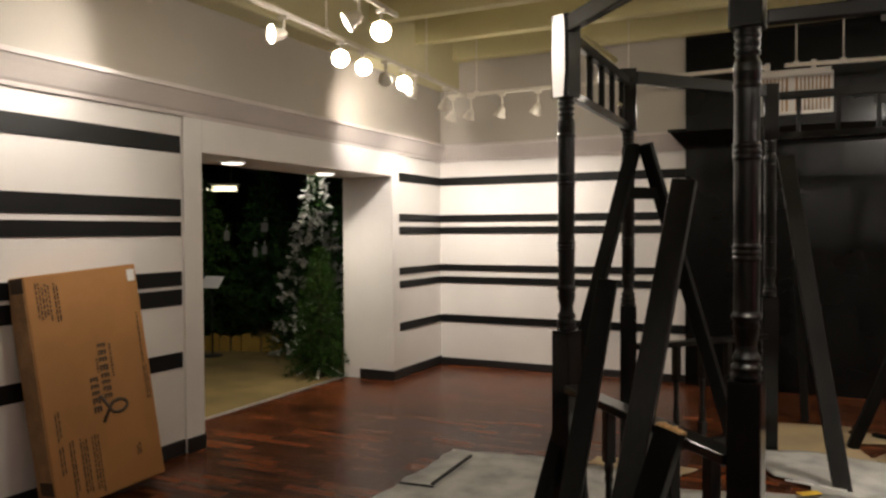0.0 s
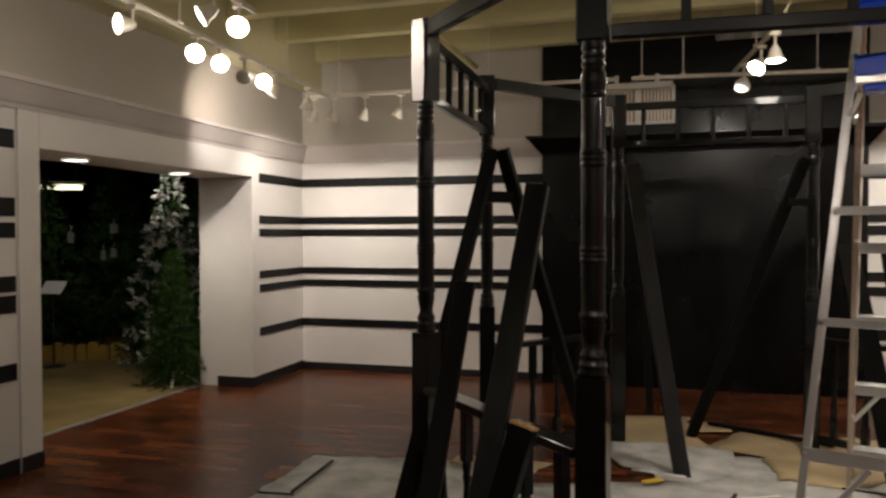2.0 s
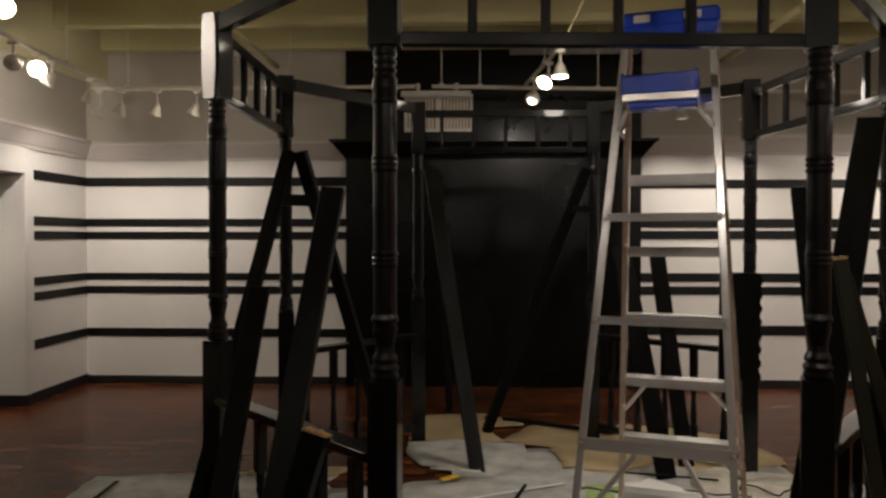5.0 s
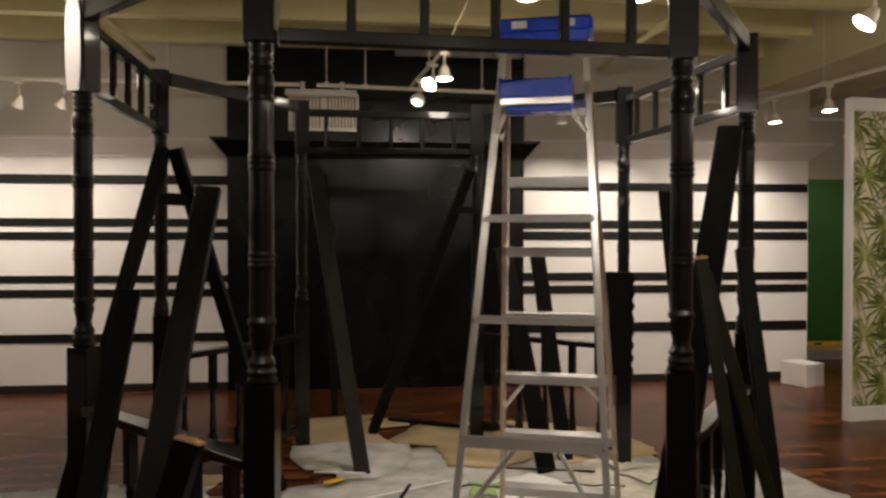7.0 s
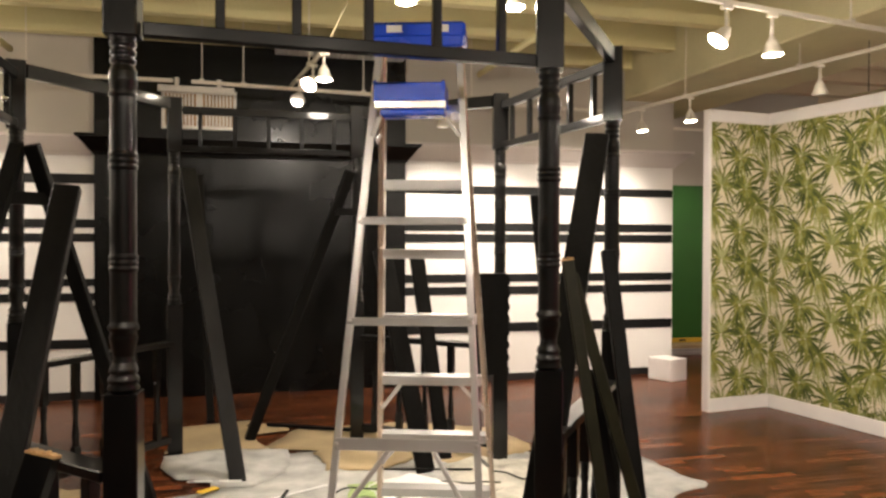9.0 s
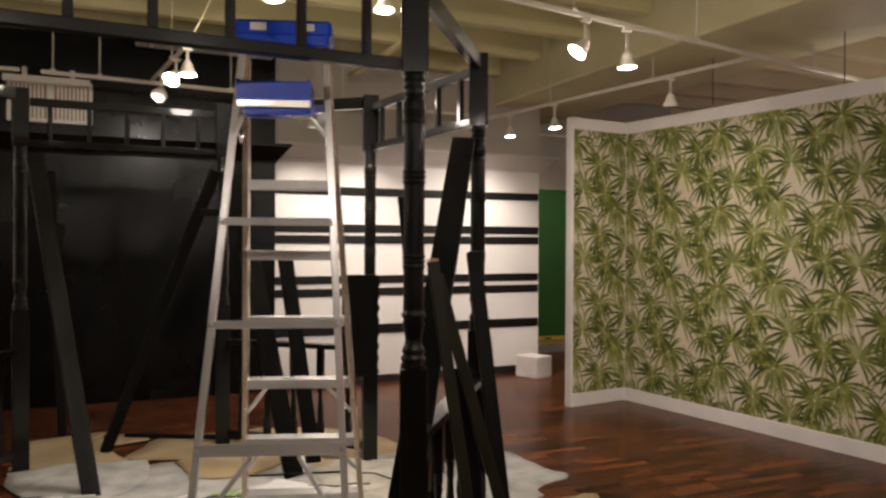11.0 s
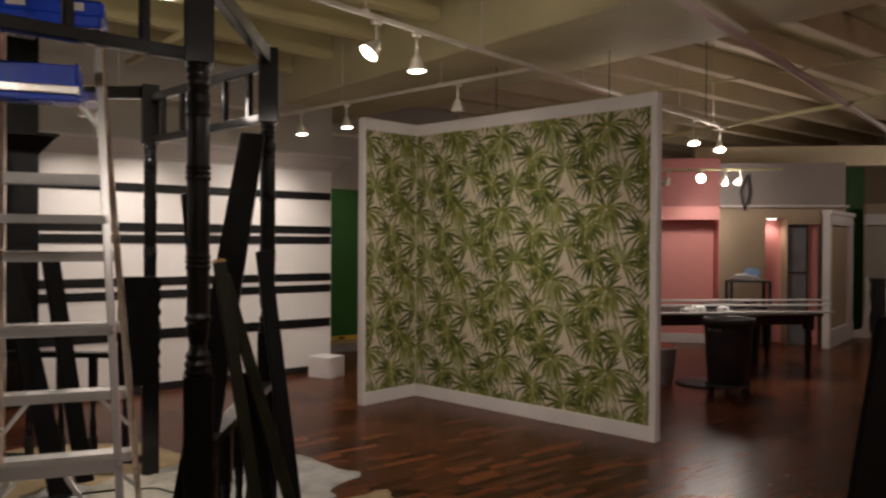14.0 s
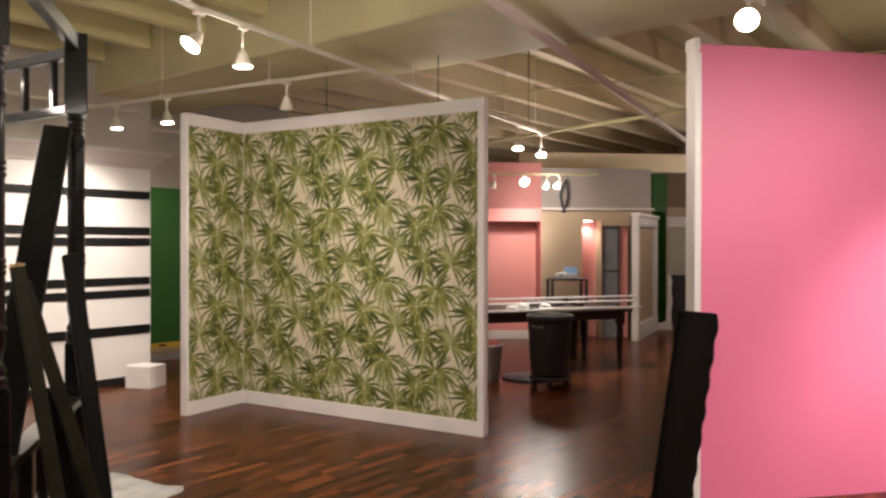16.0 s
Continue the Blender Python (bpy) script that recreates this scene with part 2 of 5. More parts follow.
def beam_between(a, b, width, thick, side=(0, 0, 1), bevel=0.004):
    """A board from a to b; its width lies along side, as far as that can be square to the board."""
    a, b, side = Vector(a), Vector(b), Vector(side)
    d = (b - a).normalized()
    w = (side - d * side.dot(d)).normalized()
    t = d.cross(w)
    m = Matrix((w, t, d)).transposed().to_4x4()
    m.translation = (a + b) / 2
    bm = bmesh.new()
    h = (b - a).length / 2
    add_box(bm, -width / 2, width / 2, -thick / 2, thick / 2, -h, h, bevel, m)
    return finish(bm)


def lathe(profile, n=20, cap=True):
    """A turned shape from (z, radius) pairs."""
    bm = bmesh.new()
    rings = []
    for z, r in profile:
        rings.append([bm.verts.new((r * math.cos(2 * math.pi * i / n), r * math.sin(2 * math.pi * i / n), z)) for i in range(n)])
    for a, b in zip(rings, rings[1:]):
        for i in range(n):
            bm.faces.new((a[i], a[(i + 1) % n], b[(i + 1) % n], b[i]))
    if cap:
        bm.faces.new(rings[0][::-1])
        bm.faces.new(rings[-1])
    finish(bm)
    for f in bm.faces:
        f.smooth = len(f.verts) == 4
    return bm


def tube(points, r, n=8):
    """A round bar along a line of points."""
    bm = bmesh.new()
    pts = [Vector(p) for p in points]
    rings = []
    for i, p in enumerate(pts):
        d = (pts[min(i + 1, len(pts) - 1)] - pts[max(i - 1, 0)]).normalized()
        u = d.orthogonal().normalized()
        if abs(d.z) < 0.9:
            u = d.cross(Vector((0, 0, 1))).normalized()
        v = d.cross(u)
        rings.append([bm.verts.new(p + r * (math.cos(2 * math.pi * k / n) * u + math.sin(2 * math.pi * k / n) * v)) for k in range(n)])
    for a, b in zip(rings, rings[1:]):
        for k in range(n):
            bm.faces.new((a[k], a[(k + 1) % n], b[(k + 1) % n], b[k]))
    bm.faces.new(rings[0][::-1])
    bm.faces.new(rings[-1])
    return finish(bm, True)


def prism(outline, z0, z1, m=None):
    """An upright slab over a closed outline of (x, y)."""
    bm = bmesh.new()
    lo = [bm.verts.new((x, y, z0)) for x, y in outline]
    hi = [bm.verts.new((x, y, z1)) for x, y in outline]
    bm.faces.new(lo[::-1])
    bm.faces.new(hi)
    for i in range(len(outline)):
        j = (i + 1) % len(outline)
        bm.faces.new((lo[i], lo[j], hi[j], hi[i]))
    finish(bm)
    if m is not None:
        bmesh.ops.transform(bm, matrix=m, verts=bm.verts)
    return bm


def structure(name, bm, material, label, category):
    return tagged(mesh_ob(name, bm, material), label, category, kind="structure")


# ---- the shell of the shop ----
LX, BY, TOP = -3.99, 7.735, 3.80       # left wall's face, back wall's face, ceiling deck
D0, D1, DZ, DX = 4.0, 6.62, 2.055, -4.56   # the portal in the left wall

structure("floor", box(-4.56, 17.0, -5.0, 14.0, -0.12, -0.012), M_JOINT, "dark cherry strip laminate floor", "floor")
structure("ceiling", box(-13.0, 17.0, -5.2, 14.2, TOP, TOP + 0.1), M_DECK, "cream painted deck between joists", "ceiling")

# left wall, pierced by the portal
bm = bmesh.new()
add_box(bm, DX, LX, -5.0, D0, 0, TOP)
add_box(bm, DX, LX, D1, BY + 0.3, 0, TOP)
add_box(bm, DX, LX, D0, D1, DZ, TOP)
wall_left = structure("wall_west", finish(bm), M_WHITE, "white painted wall with a deep cased opening", "wall")
bm = bmesh.new()
add_box(bm, LX, LX + 0.012, -5.0, BY, 2.44, TOP)
part("upper_panel", finish(bm), M_GREY, wall_left, "grey painted upper wall")
# back wall: white at both sides, black in the middle
BX0, BX1, EX = -1.303, 1.635, 4.735
bm = bmesh.new()
add_box(bm, LX, EX, BY, BY + 0.3, 0, TOP)
wall_back = structure("wall_north", finish(bm), M_WHITE, "white painted back wall with black stripes", "wall")
bm = bmesh.new()
add_box(bm, LX + 0.012, BX0, BY - 0.012, BY, 2.44, TOP)
add_box(bm, BX1, EX, BY - 0.012, BY, 2.46, TOP)
part("upper_panel", finish(bm), M_GREY, wall_back, "grey painted upper wall")
structure("wall_feature", box(BX0, BX1, BY - 0.07, BY - 0.002, 0, TOP), M_BLACKWALL, "semi-gloss black feature wall", "wall")

# crown mouldings, one profile swept along each wall
CROWN = [(0, 2.285), (0.012, 2.285), (0.016, 2.31), (0.03, 2.325), (0.075, 2.40), (0.098, 2.435), (0.112, 2.44), (0.112, 2.468), (0, 2.468)]


def crown(name, a, b, out, material, label, dz=0.0, ends=(0, 0)):
    """The moulding between plan points a and b; out is the way it stands off the wall; ends: how far each end runs on as it stands off."""
    bm = bmesh.new()
    a, b, out = Vector((*a, 0)), Vector((*b, 0)), Vector((*out, 0))
    d = (b - a).normalized()
    ra, rb = [], []
    for o, z in CROWN:
        ra.append(bm.verts.new(a + out * o - d * o * ends[0] + Vector((0, 0, z + dz))))
        rb.append(bm.verts.new(b + out * o + d * o * ends[1] + Vector((0, 0, z + dz))))
    for i in range(len(CROWN) - 1):
        bm.faces.new((ra[i], ra[i + 1], rb[i + 1], rb[i]))
    bm.faces.new(ra[::-1])
    bm.faces.new(rb)
    return structure(name, finish(bm), material, label, "moulding")


crown("trim_crown_west", (LX + 0.013, -4.9), (LX + 0.013, BY - 0.013), (1, 0), M_CROWN, "warm grey crown moulding along the wall", ends=(0, -1))
crown("trim_crown_north", (LX + 0.013, BY - 0.013), (BX0, BY - 0.013), (0, -1), M_CROWN, "warm grey crown moulding along the wall", dz=-0.01, ends=(-1, 0))
crown("trim_crown_black", (BX0, BY - 0.071), (BX1, BY - 0.071), (0, -1), M_BLACKWALL, "black crown moulding over the feature wall", ends=(1.3, 1.3))
crown("trim_crown_east", (BX1, BY - 0.013), (EX, BY - 0.013), (0, -1), M_CROWN, "warm grey crown moulding along the wall", dz=0.03, ends=(0, 1.8))

# casing round the portal
bm = bmesh.new()
add_box(bm, LX, LX + 0.022, 3.83, D0, 0, 2.285, 0.003)
add_box(bm, LX, LX + 0.022, D1, 6.70, 0, 2.285, 0.003)
add_box(bm, LX, LX + 0.022, D0, D1, DZ, 2.285, 0.003)
structure("door_1", finish(bm), M_WHITE, "white casing round the wide open portal", "door casing")

# stripes: flat boards fixed on the walls
LEFT_Z = [(2.035, 2.150), (1.612, 1.728), (1.480, 1.575), (1.145, 1.242), (1.014, 1.122), (0.592, 0.697)]
MID_Z = [(2.015, 2.105), (1.605, 1.685), (1.475, 1.553), (1.060, 1.132), (0.922, 0.998), (0.482, 0.567)]
RIGHT_Z = [(1.985, 2.072), (1.594, 1.682), (1.478, 1.566), (1.055, 1.142), (0.925, 1.010), (0.522, 0.622)]
for zs, kind in ((LEFT_Z, 0), (MID_Z, 1), (MID_Z, 2), (RIGHT_Z, 3)):
    for z0, z1 in zs:
        if kind == 0:
            b = box(LX, LX + 0.009, -4.9, 3.815, z0, z1, 0.002)
        elif kind == 1:
            b = box(LX, LX + 0.009, 6.79, BY - 0.009, z0, z1, 0.002)
        elif kind == 2:
            b = box(LX + 0.002, BX0, BY - 0.009, BY, z0, z1, 0.002)
        else:
            b = box(BX1, EX - 0.01, BY - 0.009, BY, z0, z1, 0.002)
        part("stripe", b, M_STRIPE, wall_left if kind < 2 else wall_back)

# baseboards
for nm, b in (("a", box(LX, LX + 0.014, -4.9, 3.828, 0, 0.10, 0.003)), ("b", box(LX + 0.002, LX + 0.036, 3.832, D0 + 0.002, 0, 0.10, 0.003)),
              ("c", box(DX + 0.2, LX + 0.036, D1 - 0.013, D1 - 0.001, 0, 0.10, 0.003)), ("d", box(LX + 0.002, LX + 0.036, D1 + 0.001, 6.70, 0, 0.10, 0.003)),
              ("e", box(LX, LX + 0.014, 6.70, BY, 0, 0.095, 0.003)), ("f", box(LX + 0.014, BX0, BY - 0.014, BY, 0, 0.08, 0.003)),
              ("g", box(BX1, EX, BY - 0.014, BY, 0, 0.08, 0.003))):
    structure("baseboard", b, M_BASEB, "dark vinyl baseboard along the wall", "baseboard")

# beams and joists under the deck
structure("beam_west", box(LX + 0.012, -3.74, -5.0, BY - 0.013, 3.07, TOP - 0.002, 0.01), M_BEAM, "cream painted ceiling beam beside the wall", "beam")
bm = bmesh.new()
add_box(bm, 4.12, 5.35, -5.0, 13.9, 3.05, TOP - 0.002, 0.012, pose(0, 0, 0))
structure("beam_middle", finish(bm), M_BEAM, "wide cream painted ceiling beam", "beam")
y = 7.60
while y > -4.8:
    structure("ceiling_joist", box(-3.738, 4.118, y - 0.06, y + 0.06, 3.36, TOP - 0.004, 0.008), M_CEIL, "cream painted ceiling joist", "joist")
    y -= 0.86
y = -4.6
while y < 13.6:
    structure("ceiling_joist", box(5.352, 16.95, y - 0.07, y + 0.07, 3.52, TOP - 0.004, 0.008), M_CEILE, "ceiling joist tinted beige for pink bounce light", "joist")
    y += 0.80

# walls that close the shop
structure("wall_south", box(-4.56, 17.0, -5.2, -5.0, 0, TOP), M_BEIGE, "plain beige wall", "wall")
structure("wall_east", box(17.0, 17.2, -5.0, 14.2, 0, TOP), M_BEIGE, "plain beige wall", "wall")
structure("wall_far_north", box(EX + 0.002, 17.0, 13.9, 14.1, 0, TOP), M_BEIGE, "plain beige wall", "wall")
bm = bmesh.new()
add_box(bm, 4.45, 8.2, 9.5, 9.7, 0, 2.27)
structure("wall_green", finish(bm), M_GREEN, "emerald green painted wall", "wall")
structure("wall_green_upper", box(4.45, 8.2, 9.505, 9.7, 2.272, TOP - 0.002), M_GREY, "grey upper wall over green paint", "wall")
structure("wall_return", box(EX - 0.3, EX, BY + 0.302, 9.498, 0, TOP), M_GREY, "plain grey return wall", "wall")

# ---- beyond the portal ----
structure("floor_carpet", box(-13.0, DX - 0.004, -1.0, 14.0, -0.1, 0.0), M_CARPET, "tan carpet beyond the metal threshold", "floor")
structure("threshold", box(DX - 0.02, DX + 0.03, D0, D1, -0.012, 0.006, 0.003), M_STEEL, "metal threshold strip between floors", "threshold")
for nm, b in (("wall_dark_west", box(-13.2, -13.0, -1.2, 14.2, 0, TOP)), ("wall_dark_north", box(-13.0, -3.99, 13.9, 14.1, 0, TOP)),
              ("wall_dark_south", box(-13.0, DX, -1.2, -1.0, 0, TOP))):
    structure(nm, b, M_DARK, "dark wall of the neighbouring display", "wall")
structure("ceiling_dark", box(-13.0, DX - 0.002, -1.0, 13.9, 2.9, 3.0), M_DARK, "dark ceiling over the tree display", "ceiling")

# ---- trees in the neighbouring display ----
def fir(name, x, y, height, radius, material, label, seed, whorls=26, sprigs=13, needle=0.05, snow=False):
    """A cut tree on a stand: tapered trunk, drooping limbs, sprigs of thin needles with gaps between them."""
    rnd = random.Random(seed)
    root = thing(name, pose(x, y, 0), label, "tree", "display trees")
    part("trunk", lathe([(0, 0.045), (0.3, 0.04), (height * 0.6, 0.022), (height * 0.98, 0.004)], 8), M_TRUNK, root)
    bm = bmesh.new()
    limbs = bmesh.new()
    tips = bmesh.new()

    def tuft(mesh, c, d, n, size, fat=1.0):
        for k in range(n):
            v = Vector((rnd.gauss(0, 1), rnd.gauss(0, 1), rnd.gauss(0.2, 0.8))).normalized()
            v = (v + d * 0.8).normalized() * size * rnd.uniform(0.8, 1.7)
            w = v.orthogonal().normalized() * size * rnd.uniform(0.07, 0.13) * fat
            mesh.faces.new([mesh.verts.new(q) for q in (c - w, c + w, c + v + w * 0.5, c + v - w * 0.5)])

    for w in range(whorls):
        f = w / (whorls - 1)
        z = 0.16 * height / 2 + (height * 0.97 - 0.16 * height / 2) * f
        reach = radius * (1 - f) ** 0.85 + 0.05
        count = max(4, int(sprigs * (1 - 0.6 * f)))
        off = rnd.random() * 7
        for i in range(count):
            a = off + 2 * math.pi * i / count + rnd.uniform(-0.3, 0.3)
            r = reach * rnd.uniform(0.65, 1.12)
            tip = Vector((math.cos(a) * r, math.sin(a) * r, z - r * rnd.uniform(-0.05, 0.4)))
            base = Vector((0, 0, z))
            d = (tip - base)
            q = d.normalized().orthogonal() * 0.006
            limbs.faces.new([limbs.verts.new(p) for p in (base + q, base - q, tip)])
            steps = max(3, int(d.length / 0.055))
            for s in range(1, steps + 1):
                c = base + d * (s / steps)
                # flocking grows denser upwards, whitening the top as light from above does
                if snow and s >= steps - 1 and rnd.random() < 0.34 + 0.3 * f:
                    tuft(tips, c + Vector((0, 0, 0.01)), (d.normalized() * 1.6 - Vector((0, 0, 0.5))).normalized(), 8, needle * 0.8, 3.2)
                else:
                    tuft(bm, c, d.normalized(), 7, needle)
    tagged(part("limb", limbs, M_TRUNK, root), kind="stuff")
    tagged(part("crown", bm, material, root), kind="stuff")
    if snow:
        tagged(part("snow", tips, M_FLOCK, root, "white flocking on the branch tips"), kind="stuff")
    else:
        tips.free()
    return root


fir("fir_tree", -4.80, 6.53, 1.34, 0.27, M_NEEDLEG, "green artificial fir standing at the carpet edge", 3, whorls=24, sprigs=18, needle=0.045)
stand_fir = bpy.data.objects["fir_tree"]
for k in range(4):
    a = 0.5 + k * math.pi / 2
    part("stand_leg", beam_between((0.03 * math.cos(a), 0.03 * math.sin(a), 0.14), (0.24 * math.cos(a), 0.24 * math.sin(a), 0.012), 0.03, 0.012, (-math.sin(a), math.cos(a), 0), 0.002), M_VENT, stand_fir, "pale metal tree stand leg")
fir("fir_tree", -8.05, 8.30, 2.25, 0.75, M_NEEDLEG, "fresh green artificial fir in the tree display", 29, whorls=20, sprigs=13, needle=0.08)
fir("flocked_tree", -5.65, 7.66, 2.28, 0.49, M_NEEDLE, "tall snow-flocked artificial fir behind a green one", 5, whorls=30, sprigs=15, needle=0.07, snow=True)
for i, (x, y, h, r) in enumerate(((-9.2, 8.6, 2.6, 0.9), (-8.0, 9.6, 2.55, 0.9), (-9.6, 6.4, 2.4, 0.8), (-7.2, 10.6, 2.6, 0.85), (-10.4, 7.6, 2.6, 0.9), (-6.0, 10.2, 2.6, 0.85))):
    fir("fir_tree", x, y, h, r, M_NEEDLE, "dark green artificial fir in the tree display", 11 + i, whorls=20, sprigs=11, needle=0.09)

# yellow edging in front of the trees
for i in range(13):
    x, y = -7.75 + i * 0.122, 7.05 + i * 0.054 + 0.02 * math.sin(i * 1.7)
    h = 0.205 + 0.02 * math.sin(i * 2.3)
    prof = [(-0.056, 0), (0.056, 0), (0.056, h - 0.03), (0.038, h - 0.006), (0, h), (-0.038, h - 0.006), (-0.056, h - 0.03)]
    b = prism(prof, -0.025, 0.025, pose(x, y, 0, 90, 0, 23 + 5 * math.sin(i * 2.9)))
    tagged(mesh_ob("edging_block", b, M_EDGE), "yellow upright edging block on the carpet", "edging", "yellow edging")

# blank price tags hung in the trees
for x, y, z, w in ((-7.55, 9.0, 1.58, 0.10), (-7.15, 7.75, 1.46, 0.07), (-7.6, 9.05, 1.24, 0.07), (-7.35, 8.55, 1.22, 0.06)):
    tag = thing("price_tag", pose(x, y, z, 0, 0, 40), "small blank white tag hung in a tree", "tag", "price tags")
    part("card", box(-w / 2, w / 2, -0.002, 0.002, -0.065, 0.065, 0.0008), M_TAG, tag)
    part("string", tube([(0, 0, 0.064), (0.01, 0.01, 0.15)], 0.002, 5), M_PAPER, tag)

sign = thing("sign_stand", pose(-6.76, 7.05, 0), "small tilted white sign card on a thin stand", "sign")
part("base", lathe([(0, 0.12), (0.015, 0.12), (0.02, 0.02)], 16), M_DARK, sign)
part("pole", tube([(0, 0, 0.015), (0, 0, 0.87)], 0.009), M_DARK, sign)
bm = bmesh.new()
add_box(bm, -0.14, 0.14, -0.09, 0.09, -0.004, 0.004, 0.0, pose(0, 0, 0.90, 48, 0, 4))
part("card", finish(bm), M_PAPER, sign, "blank white card")

tube_lamp = thing("ceiling_light", pose(-8.62, 8.75, 2.15, 0, 0, 30), "warm fluorescent strip under the dark ceiling", "ceiling light")
part("housing", box(-0.62, 0.62, -0.10, 0.10, 0.06, 0.10, 0.005), M_VENT, tube_lamp)
part("tube", tube([(-0.58, 0, 0.02), (0.58, 0, 0.02)], 0.038, 10), M_TUBE, tube_lamp, "glowing tube")
for sx in (-0.5, 0.5):
    part("hanger", tube([(sx, 0, 0.10), (sx, 0, 0.77)], 0.005), M_STEEL, tube_lamp)

# downlights in the portal's soffit
for x, y in ((-4.28, 4.66), (-4.31, 5.95)):
    dl = thing("downlight", pose(x, y, DZ), "round recessed downlight in the white soffit", "downlight", "portal downlights")
    part("ring", lathe([(-0.012, 0.088), (-0.012, 0.098), (-0.001, 0.102)], 28, cap=False), M_TRIMW, dl)
    part("lens", lathe([(-0.010, 0.087), (-0.003, 0.087)], 28), M_DOWN, dl, "glowing lens")
    spot((x, y, DZ - 0.02), (x, y, 0), 34, 136, 0.8, (1, 0.88, 0.7), 0.08)

# ---- the big carton leaning on the left wall ----
H, W, T = 1.265, 0.681, 0.155
yaw, lean, tilt = 0.098, 0.114, 0.07
u0, n0 = Vector((math.sin(yaw), math.cos(yaw), 0)), Vector((math.cos(yaw), -math.sin(yaw), 0))
v0 = Vector((0, 0, 1)) * math.cos(lean) - n0 * math.sin(lean)
cu, cv = u0 * math.cos(tilt) + v0 * math.sin(tilt), v0 * math.cos(tilt) - u0 * math.sin(tilt)
cm = Matrix((cu.cross(cv), cu, cv)).transposed().to_4x4()
cm.translation = (-3.704, 2.651, 0.018)
carton = thing("cardboard_box", cm, "tall brown cardboard carton leaning against the striped wall", "box")
bm = bmesh.new()
add_box(bm, -T, 0, 0, W, 0.0, H, 0.006)
shell = part("carton", finish(bm), M_CARD, carton)
for z0, z1 in ((1.18, 1.26), (0.10, 0.17)):
    bm = bmesh.new()
    add_box(bm, -T * 0.75, 0.001, -0.007, -0.0045, z0, z1)
    part("hand_hole_tape", finish(bm), M_INK, shell, "dark taped hand hole")
bm = bmesh.new()
add_box(bm, -T + 0.002, -0.004, -0.004, -0.001, 0.02, H - 0.02)
part("worn_side", finish(bm), M_CARDS, carton, "scuffed side flap")
bm = bmesh.new()
add_box(bm, -0.03, 0.004, W - 0.065, W - 0.015, H - 0.10, H - 0.03, 0.003)
part("corner_tape", finish(bm), M_PAPER, shell, "white sticker at the corner")
# printing: plain bars, an awareness-ribbon loop and rows of small text
bm = bmesh.new()
rnd = random.Random(4)
for y, z0, z1, w, gap in ((0.385, 0.52, 0.84, 0.050, 0.012), (0.435, 0.65, 0.83, 0.014, 0.006), (0.312, 0.48, 0.66, 0.048, 0.012), (0.345, 0.68, 0.76, 0.014, 0.006)):
    z = z1
    while z > z0:
        h = rnd.uniform(0.022, 0.038) if w > 0.03 else rnd.uniform(0.008, 0.016)
        for d in ((-w / 2, -w / 2 + 0.011), (w / 2 - 0.013, w / 2), (-0.006, 0.006)) if w > 0.03 else ((-w / 2, w / 2),):
            add_box(bm, 0.001, 0.0032, y + d[0], y + d[1], z - h * rnd.uniform(0.75, 1.0), z)
        if w > 0.03:
            add_box(bm, 0.001, 0.0033, y - w / 2 * rnd.uniform(0.5, 1), y + w / 2, z - 0.010, z)
        z -= h + gap
for y0, z0, z1, n in ((0.06, 1.04, 1.23, 5), (0.16, 1.02, 1.22, 2), (0.06, 0.20, 0.36, 2), (0.12, 0.08, 0.36, 2), (0.18, 0.07, 0.36, 3), (0.25, 0.05, 0.37, 3), (0.64, 0.70, 1.00, 1), (0.062, 0.39, 0.54, 2), (0.637, 0.46, 0.68, 2), (0.52, 0.155, 0.23, 2)):
    for k in range(n):
        y, z = y0 + k * 0.017, z1 - rnd.uniform(0, 0.03)
        while z > z0:
            h = rnd.uniform(0.012, 0.04)
            add_box(bm, 0.001, 0.003, y - 0.0035, y + 0.0035, z - h, z)
            z -= h + 0.007
tagged(part("printing", finish(bm), M_INK, shell, "rows of unreadable dark print"), kind="stuff")
loop = []
for k in range(25):
    a = -2.5 + 5.0 * k / 24
    loop.append((0.004, 0.44 + 0.055 * math.cos(a), 0.47 + 0.035 * math.sin(a)))
loop = [(0.004, 0.335, 0.555)] + loop + [(0.004, 0.335, 0.40)]
bm = tube(loop, 0.011, 6)
for v in bm.verts:
    v.co.x = 0.002 + (v.co.x - 0.004) * 0.15
part("ribbon_mark", bm, M_INK, shell, "looped ribbon mark in dark ink")

